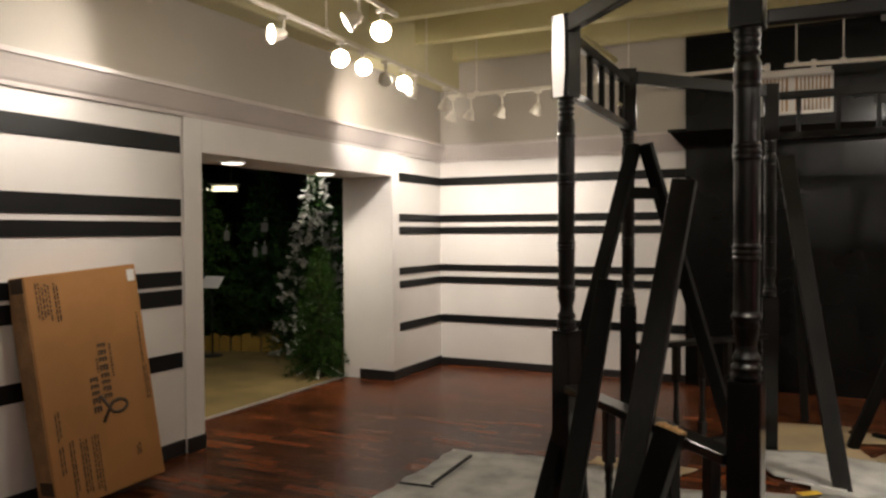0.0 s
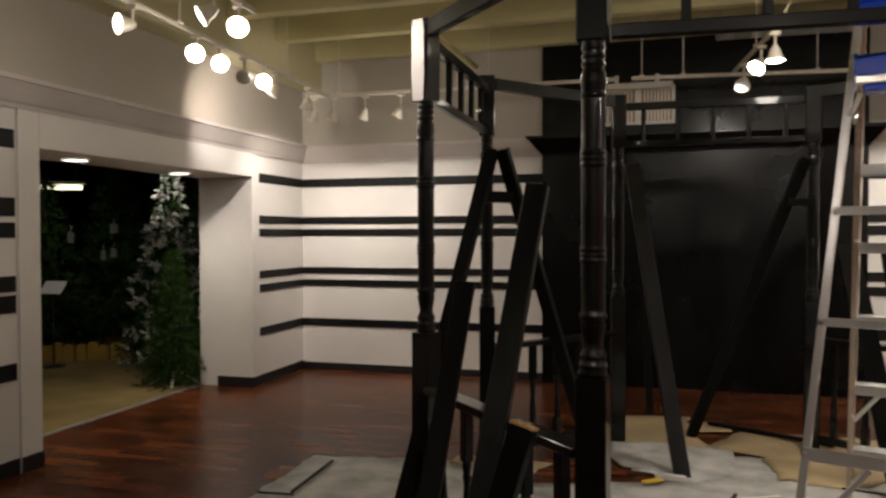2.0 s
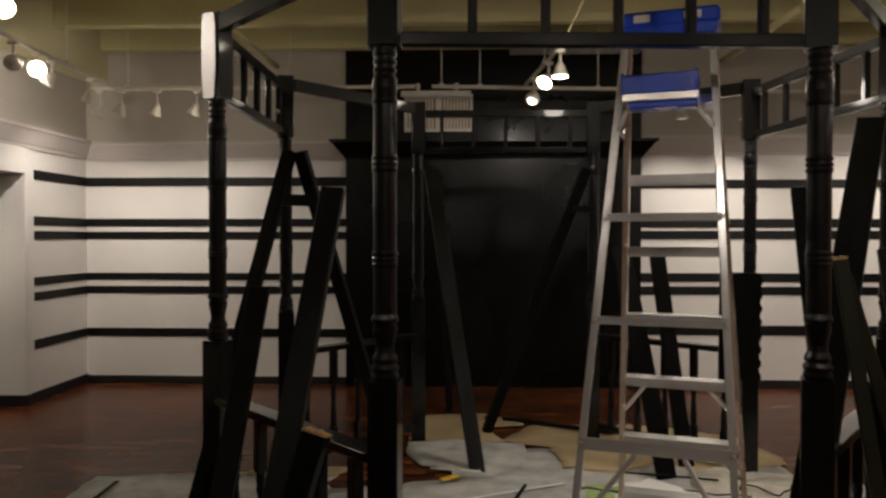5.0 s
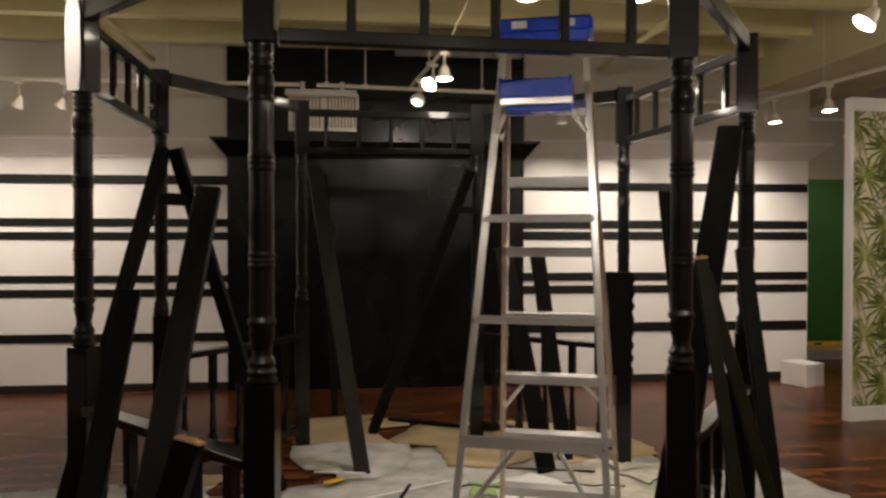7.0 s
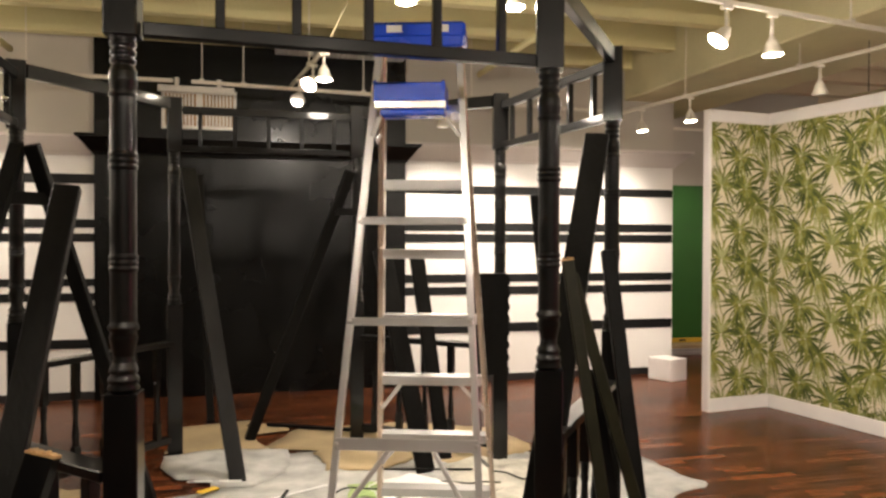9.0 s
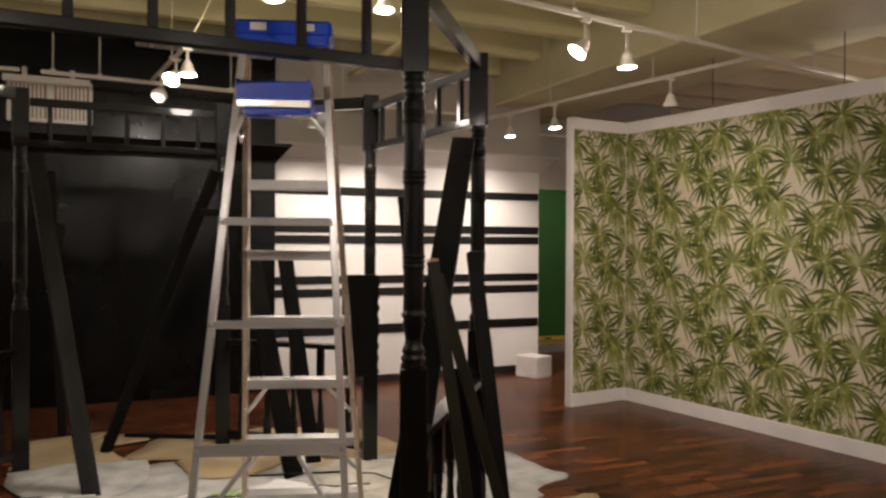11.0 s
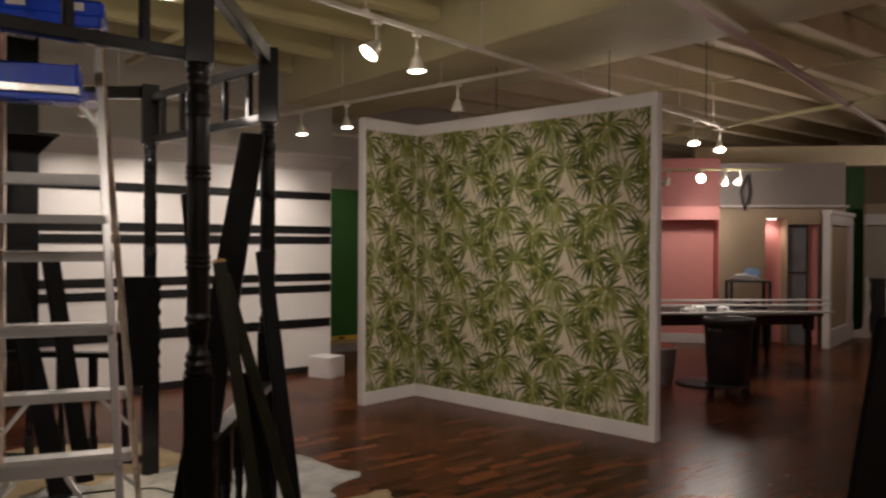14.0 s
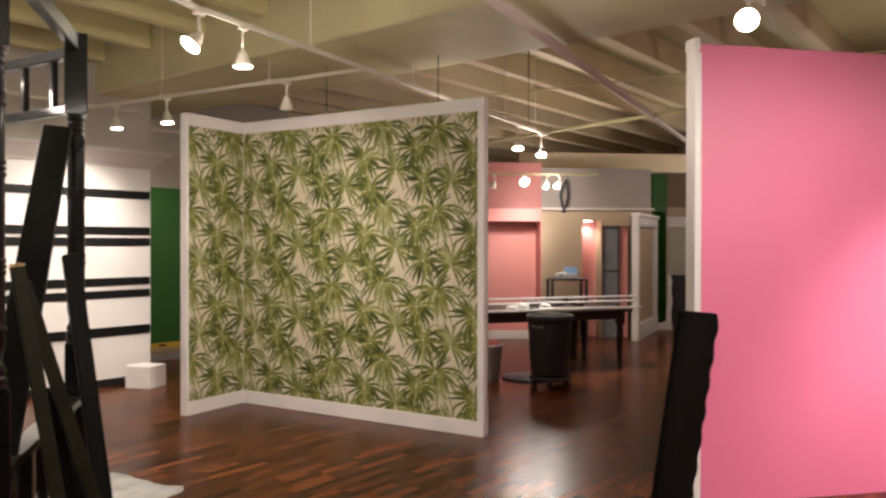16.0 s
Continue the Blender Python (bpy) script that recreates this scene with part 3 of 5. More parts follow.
# ---- the gazebo frame ----
POST = {1: (-1.165, 3.38), 2: (-0.317, 2.470), 3: (1.085, 2.548), 4: (1.848, 3.56), 5: (-1.176, 4.674), 6: (-0.430, 5.607), 7: (0.845, 5.64), 8: (1.700, 4.879)}
GC = Vector((0.30, 4.08))
ZB, ZT, ZTOP = 2.106, 1.041, 2.478
TURN = [(1.041, 0.030), (1.046, 0.044), (1.056, 0.047), (1.066, 0.040), (1.074, 0.045), (1.086, 0.045), (1.094, 0.036), (1.104, 0.042), (1.116, 0.040), (1.130, 0.032), (1.150, 0.030),
        (1.180, 0.036), (1.205, 0.041), (1.222, 0.036), (1.228, 0.043), (1.240, 0.045), (1.250, 0.038), (1.256, 0.038), (1.404, 0.038), (1.408, 0.042), (1.418, 0.042), (1.421, 0.036), (1.425, 0.042), (1.435, 0.042), (1.438, 0.036),
        (1.442, 0.042), (1.452, 0.042), (1.456, 0.038), (1.708, 0.038), (1.712, 0.042), (1.722, 0.042), (1.726, 0.036), (1.730, 0.042), (1.740, 0.042), (1.744, 0.036), (1.748, 0.042), (1.758, 0.042),
        (1.762, 0.038), (1.925, 0.038), (1.930, 0.042), (1.938, 0.042), (1.944, 0.037), (1.975, 0.042), (2.000, 0.040), (2.022, 0.031), (2.028, 0.038), (2.038, 0.038), (2.044, 0.030), (2.052, 0.038), (2.064, 0.038), (2.070, 0.031),
        (2.078, 0.039), (2.090, 0.039), (2.096, 0.034), (2.106, 0.040)]
gazebo = thing("gazebo", pose(GC.x, GC.y, 0), "unfinished black wooden gazebo frame standing on drop cloths", "gazebo")
INV = pose(-GC.x, -GC.y, 0)


def gpart(name, bm, material=M_GAZ, parent=None, label=""):
    bmesh.ops.transform(bm, matrix=INV, verts=bm.verts)
    ob = part(name, bm, material, gazebo, label)
    if parent:
        ob.parent = parent
    return ob


def square_block(bm, x, y, z0, z1, half, turn, chamfer=0.012):
    h, c = half, chamfer
    pts = [(-h + c, -h), (h - c, -h), (h, -h + c), (h, h - c), (h - c, h), (-h + c, h), (-h, h - c), (-h, -h + c)]
    b = prism(pts, z0, z1, pose(x, y, 0, 0, 0, turn))
    me = bpy.data.meshes.new("block")
    b.to_mesh(me)
    b.free()
    bm.from_mesh(me)
    bpy.data.meshes.remove(me)


def crisp(profile, hold=0.003, far_step=0.05):
    """The profile with holding points, so that long straight drums keep straight outlines in their shading."""
    out = [profile[0]]
    for (z0, r0), (z1, r1) in zip(profile, profile[1:]):
        if z1 - z0 > 0.02:
            n = max(2, int((z1 - z0) / far_step) + 1)
            for f in [hold / (z1 - z0)] + [i / n for i in range(1, n)] + [1 - hold / (z1 - z0)]:
                out.append((z0 + (z1 - z0) * f, r0 + (r1 - r0) * f))
        out.append((z1, r1))
    return out


TWIST = {1: -112, 2: -95, 3: -110, 4: -116, 5: -76, 6: -80, 7: -95, 8: -100}
for k, (x, y) in POST.items():
    turn = TWIST[k]
    bm = lathe(crisp(TURN), 24, cap=False)
    bmesh.ops.transform(bm, matrix=pose(x, y, 0), verts=bm.verts)
    square_block(bm, x, y, 0.0, ZT, 0.049, turn, 0.003)
    square_block(bm, x, y, ZB, ZTOP, 0.049, turn, 0.006)
    post = gpart("post", bm)
    if k == 1:
        # white plate drawn for the glare on this block's gloss paint
        u = Vector((math.cos(radians(turn)), math.sin(radians(turn))))
        b = prism([(-0.030, -0.20), (-0.024, -0.205), (0.024, -0.205), (0.030, -0.20), (0.037, -0.08), (0.037, 0.11), (0.028, 0.165), (-0.028, 0.165), (-0.037, 0.11), (-0.037, -0.08)], 0.0, 0.004,
                  pose(x + u.x * 0.0535, y + u.y * 0.0535, 2.31, 90, 0, turn + 90))
        gpart("glare_plate", b, M_TRIMW, post, "white plate for the glare on the block face")


def edge(a, b, inset=0.055):
    p, q = Vector(POST[a]), Vector(POST[b])
    d = (q - p).normalized()
    return p + d * inset, q - d * inset, d


def bar(name, a, b, z0, z1, thick, inset=0.055, material=M_GAZ):
    p, q, d = edge(a, b, inset)
    return gpart(name, beam_between((p.x, p.y, (z0 + z1) / 2), (q.x, q.y, (z0 + z1) / 2), z1 - z0, thick, (0, 0, 1), 0.004), material)


BALUSTER = [(0.0, 0.020), (0.02, 0.024), (0.04, 0.018), (0.09, 0.024), (0.16, 0.018), (0.26, 0.014), (0.30, 0.020), (0.32, 0.016), (0.36, 0.021), (0.40, 0.017)]
for a, b in ((1, 2), (5, 6), (7, 8), (3, 4)):
    bar("top_rail", a, b, 2.395, 2.472, 0.045)
    bar("hand_rail", a, b, 0.765, 0.80, 0.085)
    bar("bottom_rail", a, b, 0.10, 0.145, 0.05)
    p, q, d = edge(a, b)
    for i in range(5):
        c = p + (q - p) * ((i + 0.5) / 5)
        bm = lathe([(0.26 + z * 0.72, r) for z, r in BALUSTER], 10)
        bmesh.ops.transform(bm, matrix=pose(c.x, c.y, 0), verts=bm.verts)
        t = math.degrees(math.atan2(d.y, d.x))
        square_block(bm, c.x, c.y, 0.145, 0.262, 0.022, t, 0.003)
        square_block(bm, c.x, c.y, 0.545, 0.765, 0.022, t, 0.003)
        gpart("baluster", bm)
for a, b in ((2, 3), (1, 5), (6, 7), (8, 4)):
    bar("frieze_top_rail", a, b, 2.372, 2.422, 0.045)
    bar("frieze_bottom_rail", a, b, ZB + 0.005, ZB + 0.048, 0.04)
    p, q, d = edge(a, b)
    for i in range(5):
        c = p + (q - p) * ((i + 0.5) / 5 if (a, b) != (2, 3) else (i * 0.195 + 0.165) * 0.93 + 0.02)
        gpart("spindle", beam_between((c.x, c.y, ZB + 0.045), (c.x, c.y, 2.374), 0.030, 0.030, (d.x, d.y, 0), 0.003))
# a bright screw cap on the frieze
bm = lathe([(0, 0.018), (0.004, 0.0175), (0.009, 0.0145), (0.013, 0.009), (0.0148, 0.002)], 18)
bmesh.ops.transform(bm, matrix=pose(-1.18, 4.478, 2.235, 90, 0, -14), verts=bm.verts)
gpart("screw_cap", bm, M_CHROME, None, "bright domed metal screw cap")

# ---- loose timber leaning on the frame ----
def plank(name, foot, head, width, thick, side, label, material=M_PLANK, group="loose black planks", tip=None):
    """A board with its foot resting on the floor."""
    f, h = Vector(foot), Vector(head)
    d = (h - f).normalized()
    s = Vector(side)
    w = (s - d * s.dot(d)).normalized()
    t = d.cross(w)
    drop = abs(w.z) * width / 2 + abs(t.z) * thick / 2
    f = f + Vector((0, 0, drop + 0.002))
    root = thing(name, Matrix.Translation(f), label, "plank", group)
    b = beam_between((0, 0, 0), h - f, width, thick, side, 0.004)
    part("board", b, material, root)
    if tip:
        rnd = random.Random(8)
        bm = bmesh.new()
        for i in range(11):
            u = -width / 2 + width * (i + 0.5) / 11
            hh = rnd.uniform(0.002, 0.011)
            m = Matrix((w, t, d)).transposed().to_4x4()
            m.translation = h - f
            add_box(bm, u - width / 22, u + width / 22, -thick / 2 * 0.95, thick / 2 * 0.95, -0.004, hh, 0.0, m)
        part("broken_end", finish(bm), M_RAW, root, "splintered raw pine end")
    return root


plank("plank", (-0.797, 2.503, 0), (-0.600, 3.111, 1.697), 0.095, 0.04, (1, -0.1, 0), "long black plank greyed for its sheen, leaning across the gazebo rail", M_SCUFFSHEEN)
plank("plank", (-0.78, 2.36, 0), (-0.545, 2.50, 0.86), 0.085, 0.06, (1, -0.2, 0), "short black post with a splintered raw top", tip=True)
plank("plank", (-1.011, 2.626, 0), (-0.939, 3.241, 1.285), 0.085, 0.04, (1, 0.1, 0), "black plank leaning against the gazebo rail")
plank("plank", (0.0, 4.832, 0), (-0.332, 5.50, 1.982), 0.100, 0.035, (1, 0.2, 0), "black plank greyed by scuffs and sheen leaning on a rear gazebo post", M_SCUFFSHEEN)
propped = plank("plank", (0.076, 5.83, 0), (0.784, 5.545, 1.997), 0.075, 0.04, (1, 0.2, 0), "narrow black plank leaning on a rear gazebo post")
part("cleat", box(0.604, 0.77, -0.28, -0.25, 1.66, 1.71, 0.003), M_PLANK, propped)
plank("plank", (-0.224, 6.494, 0), (-0.36, 7.52, 2.1), 0.06, 0.04, (1, 0, 0), "narrow black plank leaning on the black wall")
plank("plank", (1.163, 4.76, 0), (0.914, 4.98, 1.438), 0.12, 0.035, (1, 0, 0), "black plank leaning on the rear rail")
plank("plank", (1.357, 5.024, 0), (1.174, 5.084, 1.383), 0.10, 0.035, (1, 0, 0), "black plank leaning on the rear rail")
plank("plank", (0.80, 2.20, 0), (1.755, 3.54, 2.029), 0.118, 0.04, (0.9, -0.5, 0), "wide black board leaning between gazebo posts")
plank("plank", (1.388, 2.538, 0), (1.224, 2.70, 1.427), 0.046, 0.028, (1, -0.3, 0), "olive-edged black plank with a raw pine tip", M_OLIVE, tip=True)
plank("plank", (1.634, 2.633, 0), (1.269, 2.76, 1.372), 0.046, 0.028, (1, -0.3, 0), "olive-edged black plank leaning on a gazebo post", M_OLIVE)
plank("plank", (1.682, 2.875, 0), (1.656, 3.22, 1.455), 0.066, 0.035, (1, -0.3, 0), "black plank leaning beside a gazebo post")
plank("plank", (1.415, 3.035, 0), (1.37, 3.378, 1.715), 0.07, 0.03, (1, -0.3, 0), "narrow black plank leaning behind a gazebo post")
plank("plank", (1.487, 2.68, 0), (1.385, 2.83, 0.98), 0.060, 0.03, (1, -0.2, 0), "short narrow black plank leaning on the gazebo rail")

trestle = thing("trestle", pose(-0.96, 3.95, 0), "black wooden trestle with splayed legs and a rung", "trestle")
TI = pose(0.96, -3.95, 0)
for a, b in (((-1.285, 3.159, 0.02), (-0.985, 3.965, 1.94)), ((-0.476, 4.581, 0.02), (-0.925, 3.95, 1.94))):
    b2 = beam_between(a, b, 0.07, 0.045, (1, -0.2, 0), 0.004)
    bmesh.ops.transform(b2, matrix=TI, verts=b2.verts)
    part("leg", b2, M_PLANK, trestle)
for f in (0.87,):
    p = Vector((-1.285, 3.159, 0.02)).lerp(Vector((-0.985, 3.965, 1.94)), f)
    q = Vector((-0.476, 4.581, 0.02)).lerp(Vector((-0.925, 3.95, 1.94)), f)
    b2 = beam_between(p, q, 0.06, 0.03, (0, 0, 1), 0.003)
    bmesh.ops.transform(b2, matrix=TI, verts=b2.verts)
    part("rung", b2, M_PLANK, trestle)


def scalloped(name, m, width, height, label, lobes=8):
    """A fascia board with a scalloped long edge, standing in the plane x-z of m."""
    pts = [(0, 0), (0, height)]
    pts += [(width * 0.90, height)]
    for i in range(lobes):
        top = height * (1 - i / lobes) - 0.01
        for a in range(1, 7):
            s = a / 7
            pts.append((width * (0.88 + 0.12 * math.sin(math.pi * s) ** 0.6), top - s * height / lobes * 0.98))
    pts.append((width * 0.88, 0))
    b = prism(pts[::-1], -0.016, 0.016, pose(0, 0, 0, 90, 0, 0))
    ob = mesh_ob(name, b, M_PLANK)
    ob.matrix_world = m
    return tagged(ob, label, "fascia board", "scalloped boards")


scalloped("fascia_board", pose(1.42, 4.60, 0.655, 4, 0, -10), 0.235, 0.64, "black scalloped fascia board hung on a gazebo post")
scalloped("fascia_board", pose(3.755, 1.56, 0.004, 5, 6.0, -20), 0.285, 1.18, "black scalloped fascia board leaning on the pink wall end")

# ---- the stepladder ----
ladder = thing("stepladder", pose(0.758, 3.12, 0, 0, 0, -18.6), "tall aluminium stepladder with blue top and paint tray", "ladder")
LT = 2.30


def lad(name, a, b, w, t, side, material=M_ALU, label=""):
    return part(name, beam_between(a, b, w, t, side, 0.003), material, ladder, label)


def far(z, s, hw0=0.285, hw1=0.155, y0=0.70, y1=-0.10):
    f = z / LT
    hw0 += 0.025 if s > 0 else 0.0
    return (s * (hw0 + (hw1 - hw0) * f), y0 + (y1 - y0) * f, z)


def near(z, s, hw0=0.315, hw1=0.155, y0=-0.42, y1=-0.16):
    f = z / LT
    return (-0.04 * (1 - f) + s * (hw0 + (hw1 - hw0) * f), y0 + (y1 - y0) * f, z)


for s in (-1, 1):
    rail = lad("front_rail", far(0.03, s), far(LT, s), 0.024, 0.070, (1, 0, 0), M_ALUBROWN)
    foot = part("foot", box(-0.025, 0.025, -0.05, 0.05, 0, 0.045, 0.006), M_BIN, rail, "black rubber foot")
    foot.location = far(0.0, s)
    rail = lad("rear_rail", near(0.03, s), near(LT - 0.06, s), 0.027, 0.028, (1, 0, 0))
    foot = part("foot", box(-0.03, 0.03, -0.03, 0.03, 0, 0.045, 0.006), M_BIN, rail, "black rubber foot")
    foot.location = near(0.0, s)
    # spreader, folded steel strap
    a, b = Vector(near(1.95, s)), Vector(far(1.95, s))
    mid = (a + b) / 2 - Vector((0, 0, 0.05))
    lad("spreader", a, mid, 0.022, 0.006, (0, 0, 1))
    lad("spreader", mid, b, 0.022, 0.006, (0, 0, 1))
for i in range(7):
    z = 0.265 + 0.297 * i
    a, b = far(z, -1), far(z, 1)
    bm = bmesh.new()
    y = a[1]
    add_box(bm, a[0] + 0.012, b[0] - 0.012, y - 0.045, y + 0.045, z - 0.004, z + 0.006, 0.002)
    add_box(bm, a[0] + 0.012, b[0] - 0.012, y - 0.047, y - 0.042, z - 0.035, z + 0.006, 0.001)
    add_box(bm, a[0] + 0.012, b[0] - 0.012, y + 0.042, y + 0.047, z - 0.035, z + 0.006, 0.001)
    part("step", finish(bm), M_ALU, ladder)
    if i < 3:
        for s in (-1, 1):
            p = far(z - 0.16, s)
            lad("step_brace", (p[0] - s * 0.01, p[1] - 0.04, p[2]), ((b[0] - 0.02) * s * 0.55, y - 0.035, z - 0.02), 0.018, 0.008, (1, 0, 0))
for z, h in ((1.575, 0.030), (1.19, 0.030), (0.735, 0.048)):
    a, b = Vector(near(z, -1)), Vector(near(z, 1))
    brace = lad("rear_brace", a + Vector((-0.006, -0.018, 0)), b + Vector((0.006, -0.018, 0)), h, 0.006, (0, 0, 1))
    for s in (-1, 1):
        p = near(z, s)
        bm = lathe([(0, 0.009), (0.004, 0.009), (0.008, 0.004)], 10)
        bmesh.ops.transform(bm, matrix=pose(p[0], p[1] - 0.021, z, 90, 0, 0), verts=bm.verts)
        part("rivet", bm, M_STEEL, brace)
for s in (-1, 1):
    p = near(0.42, s)
    lad("rear_diagonal", (p[0] * 0.99, p[1] - 0.018, 0.42), (p[0] * 0.30, near(0.71, s)[1] - 0.012, 0.71), 0.020, 0.006, (0, 0, 1))
# blue top cap and the tray on its hinged bracket
bm = bmesh.new()
add_box(bm, -0.185, 0.185, -0.24, 0.02, LT - 0.02, LT + 0.045, 0.012)
add_box(bm, -0.175, 0.175, -0.245, -0.225, LT - 0.055, LT - 0.01, 0.006)
part("top_cap", finish(bm), M_BLUE, ladder, "blue moulded plastic top cap")
# pale plates: a dim sticker at left, a white glare spot at right
for u in (-0.09, 0.09):
    bm = bmesh.new()
    add_box(bm, u - 0.03, u + 0.03, -0.248, -0.246, LT + 0.0, LT + 0.028)
    part("cap_patch", finish(bm), M_PAPER, ladder, "pale patch for a sticker and a glare on the cap")
tz = 2.02
bm = bmesh.new()
ty0, ty1 = -0.40, -0.20
add_box(bm, -0.135, 0.105, ty0, ty1, tz - 0.006, tz + 0.006, 0.003)
for b in ((-0.14, 0.11, ty0 - 0.012, ty0, tz - 0.012, tz + 0.055), (-0.14, 0.11, ty1, ty1 + 0.012, tz - 0.012, tz + 0.085), (-0.147, -0.135, ty0, ty1, tz - 0.012, tz + 0.065), (0.105, 0.117, ty0, ty1, tz - 0.012, tz + 0.065)):
    add_box(bm, *b, 0.003)
for u in (-0.12, -0.06, 0.0, 0.05):
    add_box(bm, u, u + 0.05, ty1 + 0.004, ty1 + 0.016, tz + 0.07, tz + 0.10, 0.003)
part("tray", finish(bm), M_BLUE, ladder, "blue plastic paint tray")
bm = bmesh.new()
add_box(bm, -0.14, 0.12, ty0 - 0.015, ty0 + 0.02, tz - 0.040, tz - 0.012, 0.004)
part("tray_bracket", finish(bm), M_ALU, ladder, "bright tray bracket")
for s in (-1, 1):
    b = near(tz - 0.115, s)
    lad("tray_arm", (s * 0.122 - 0.012, ty0 + 0.07, tz - 0.058), (b[0] - s * 0.012, b[1] - 0.02, b[2]), 0.018, 0.008, (1, 0, 0))
b = near(tz - 0.045, 1)
part("guide_block", box(b[0] - 0.042, b[0] - 0.008, b[1] - 0.045, b[1] - 0.012, b[2] - 0.017, b[2] + 0.017, 0.006), M_TRIMW, ladder, "white plastic guide block")
bm = bmesh.new()
add_box(bm, -0.12, 0.115, ty0 - 0.004, ty0 + 0.10, tz - 0.064, tz - 0.0405, 0.005)
part("tray_lip", finish(bm), M_BLUE, ladder, "blue lip under the tray bracket")

# ---- drop cloths, papers and offcuts on the floor ----
def sheet(name, outline, z, material, label, category, seed, ripple=0.006, n=26):
    """A thin cloth with a wandering edge and low folds, lying on the floor."""
    rnd = random.Random(seed)
    xs, ys = [p[0] for p in outline], [p[1] for p in outline]
    bm = bmesh.new()
    top = []
    m = len(outline)
    ring_n = 6
    cx, cy = sum(xs) / m, sum(ys) / m
    edge_pts = []
    for i in range(m):
        a, b = Vector((*outline[i], 0)), Vector((*outline[(i + 1) % m], 0))
        k = max(2, int((b - a).length / 0.07))
        for s in range(k):
            p = a.lerp(b, s / k)
            edge_pts.append(p + Vector((rnd.gauss(0, 0.014), rnd.gauss(0, 0.014), 0)))
    c = Vector((cx, cy, 0))
    rings = []
    for r in range(ring_n, 0, -1):
        f = r / ring_n
        ring = []
        for p in edge_pts:
            q = c + (p - c) * f
            h = ripple * (noise.noise(Vector((q.x * 3.1, q.y * 3.1, seed))) + 0.6 * noise.noise(Vector((q.x * 9, q.y * 9, seed)))) if r < ring_n else -ripple * 0.2
            ring.append(bm.verts.new((q.x, q.y, z + max(0, h + ripple * 0.5))))
        rings.append(ring)
    mid = bm.verts.new((cx, cy, z + ripple * 0.5))
    for a, b in zip(rings, rings[1:]):
        for i in range(len(a)):
            j = (i + 1) % len(a)
            bm.faces.new((a[i], a[j], b[j], b[i]))
    for i in range(len(rings[-1])):
        bm.faces.new((rings[-1][i], rings[-1][(i + 1) % len(rings[-1])], mid))
    skirt = [bm.verts.new((v.co.x, v.co.y, z - 0.0015)) for v in rings[0]]
    for i in range(len(skirt)):
        j = (i + 1) % len(skirt)
        bm.faces.new((skirt[i], skirt[j], rings[0][j], rings[0][i]))
    finish(bm, True)
    return tagged(mesh_ob(name, bm, material), label, category, "floor coverings")


sheet("drop_cloth", [(-2.36, 3.50), (-2.38, 4.68), (-1.77, 4.80), (-0.9, 4.85), (-0.8, 3.4), (-1.3, 3.0)], 0.002, M_CLOTH, "grey canvas drop cloth on the dark floor", "drop cloth", 1)
sheet("drop_cloth", [(-0.88, 2.3), (-0.88, 4.50), (-0.12, 4.73), (0.12, 5.40), (0.9, 5.45), (1.95, 5.2), (2.2, 3.6), (1.9, 2.2), (0.5, 1.8)], 0.006, M_CLOTH, "paint-spotted drop cloth under the gazebo", "drop cloth", 2, 0.010)
sheet("drop_cloth", [(1.9, 3.9), (2.15, 4.7), (2.69, 4.80), (2.80, 4.14), (2.5, 4.02), (2.3, 3.7)], 0.003, M_CLOTH, "pale crumpled drop cloth beside the gazebo", "drop cloth", 3)
sheet("paper_sheet", [(-0.50, 5.60), (-0.45, 6.38), (0.07, 6.48), (0.09, 5.92), (0.24, 5.50), (-0.1, 5.42)], 0.012, M_TAN, "tan building paper on the floor", "paper sheet", 4)
sheet("paper_sheet", [(0.16, 5.62), (0.45, 6.10), (1.35, 6.1), (1.95, 5.75), (2.05, 5.1), (1.5, 4.9)], 0.013, M_TAN, "tan building paper on the floor", "paper sheet", 5)
sheet("paper_sheet", [(1.7, 2.6), (1.75, 3.75), (2.75, 3.77), (2.6, 3.3), (2.3, 2.6)], 0.004, M_TAN, "tan building paper beside the leaning planks", "paper sheet", 6)
sheet("paper_sheet", [(-1.45, 4.74), (-1.42, 4.92), (-1.1, 4.98), (-0.8, 4.92), (-0.9, 4.70)], 0.012, M_TAN, "tan paper scrap behind the rail", "paper sheet", 7)
sheet("paper_sheet", [(0.10, 5.95), (0.12, 6.30), (0.40, 6.26), (0.36, 6.05)], 0.016, M_TAN, "small tan paper scrap on the floor", "paper sheet", 8, 0.006)
sheet("paper_sheet", [(0.75, 3.85), (0.78, 4.55), (1.05, 4.72), (1.3, 4.35), (1.15, 3.9)], 0.020, M_PAPER, "crumpled white paper under the ladder", "paper sheet", 9, 0.03)


def floor_stick(a, b, w, h, z, material, label, category="offcut"):
    a, b = Vector((*a, z + h / 2 + 0.001)), Vector((*b, z + h / 2 + 0.001))
    ob = mesh_ob("offcut", beam_between(a, b, h, w, (0, 0, 1), 0.002), material)
    return tagged(ob, label, category, "floor offcuts")


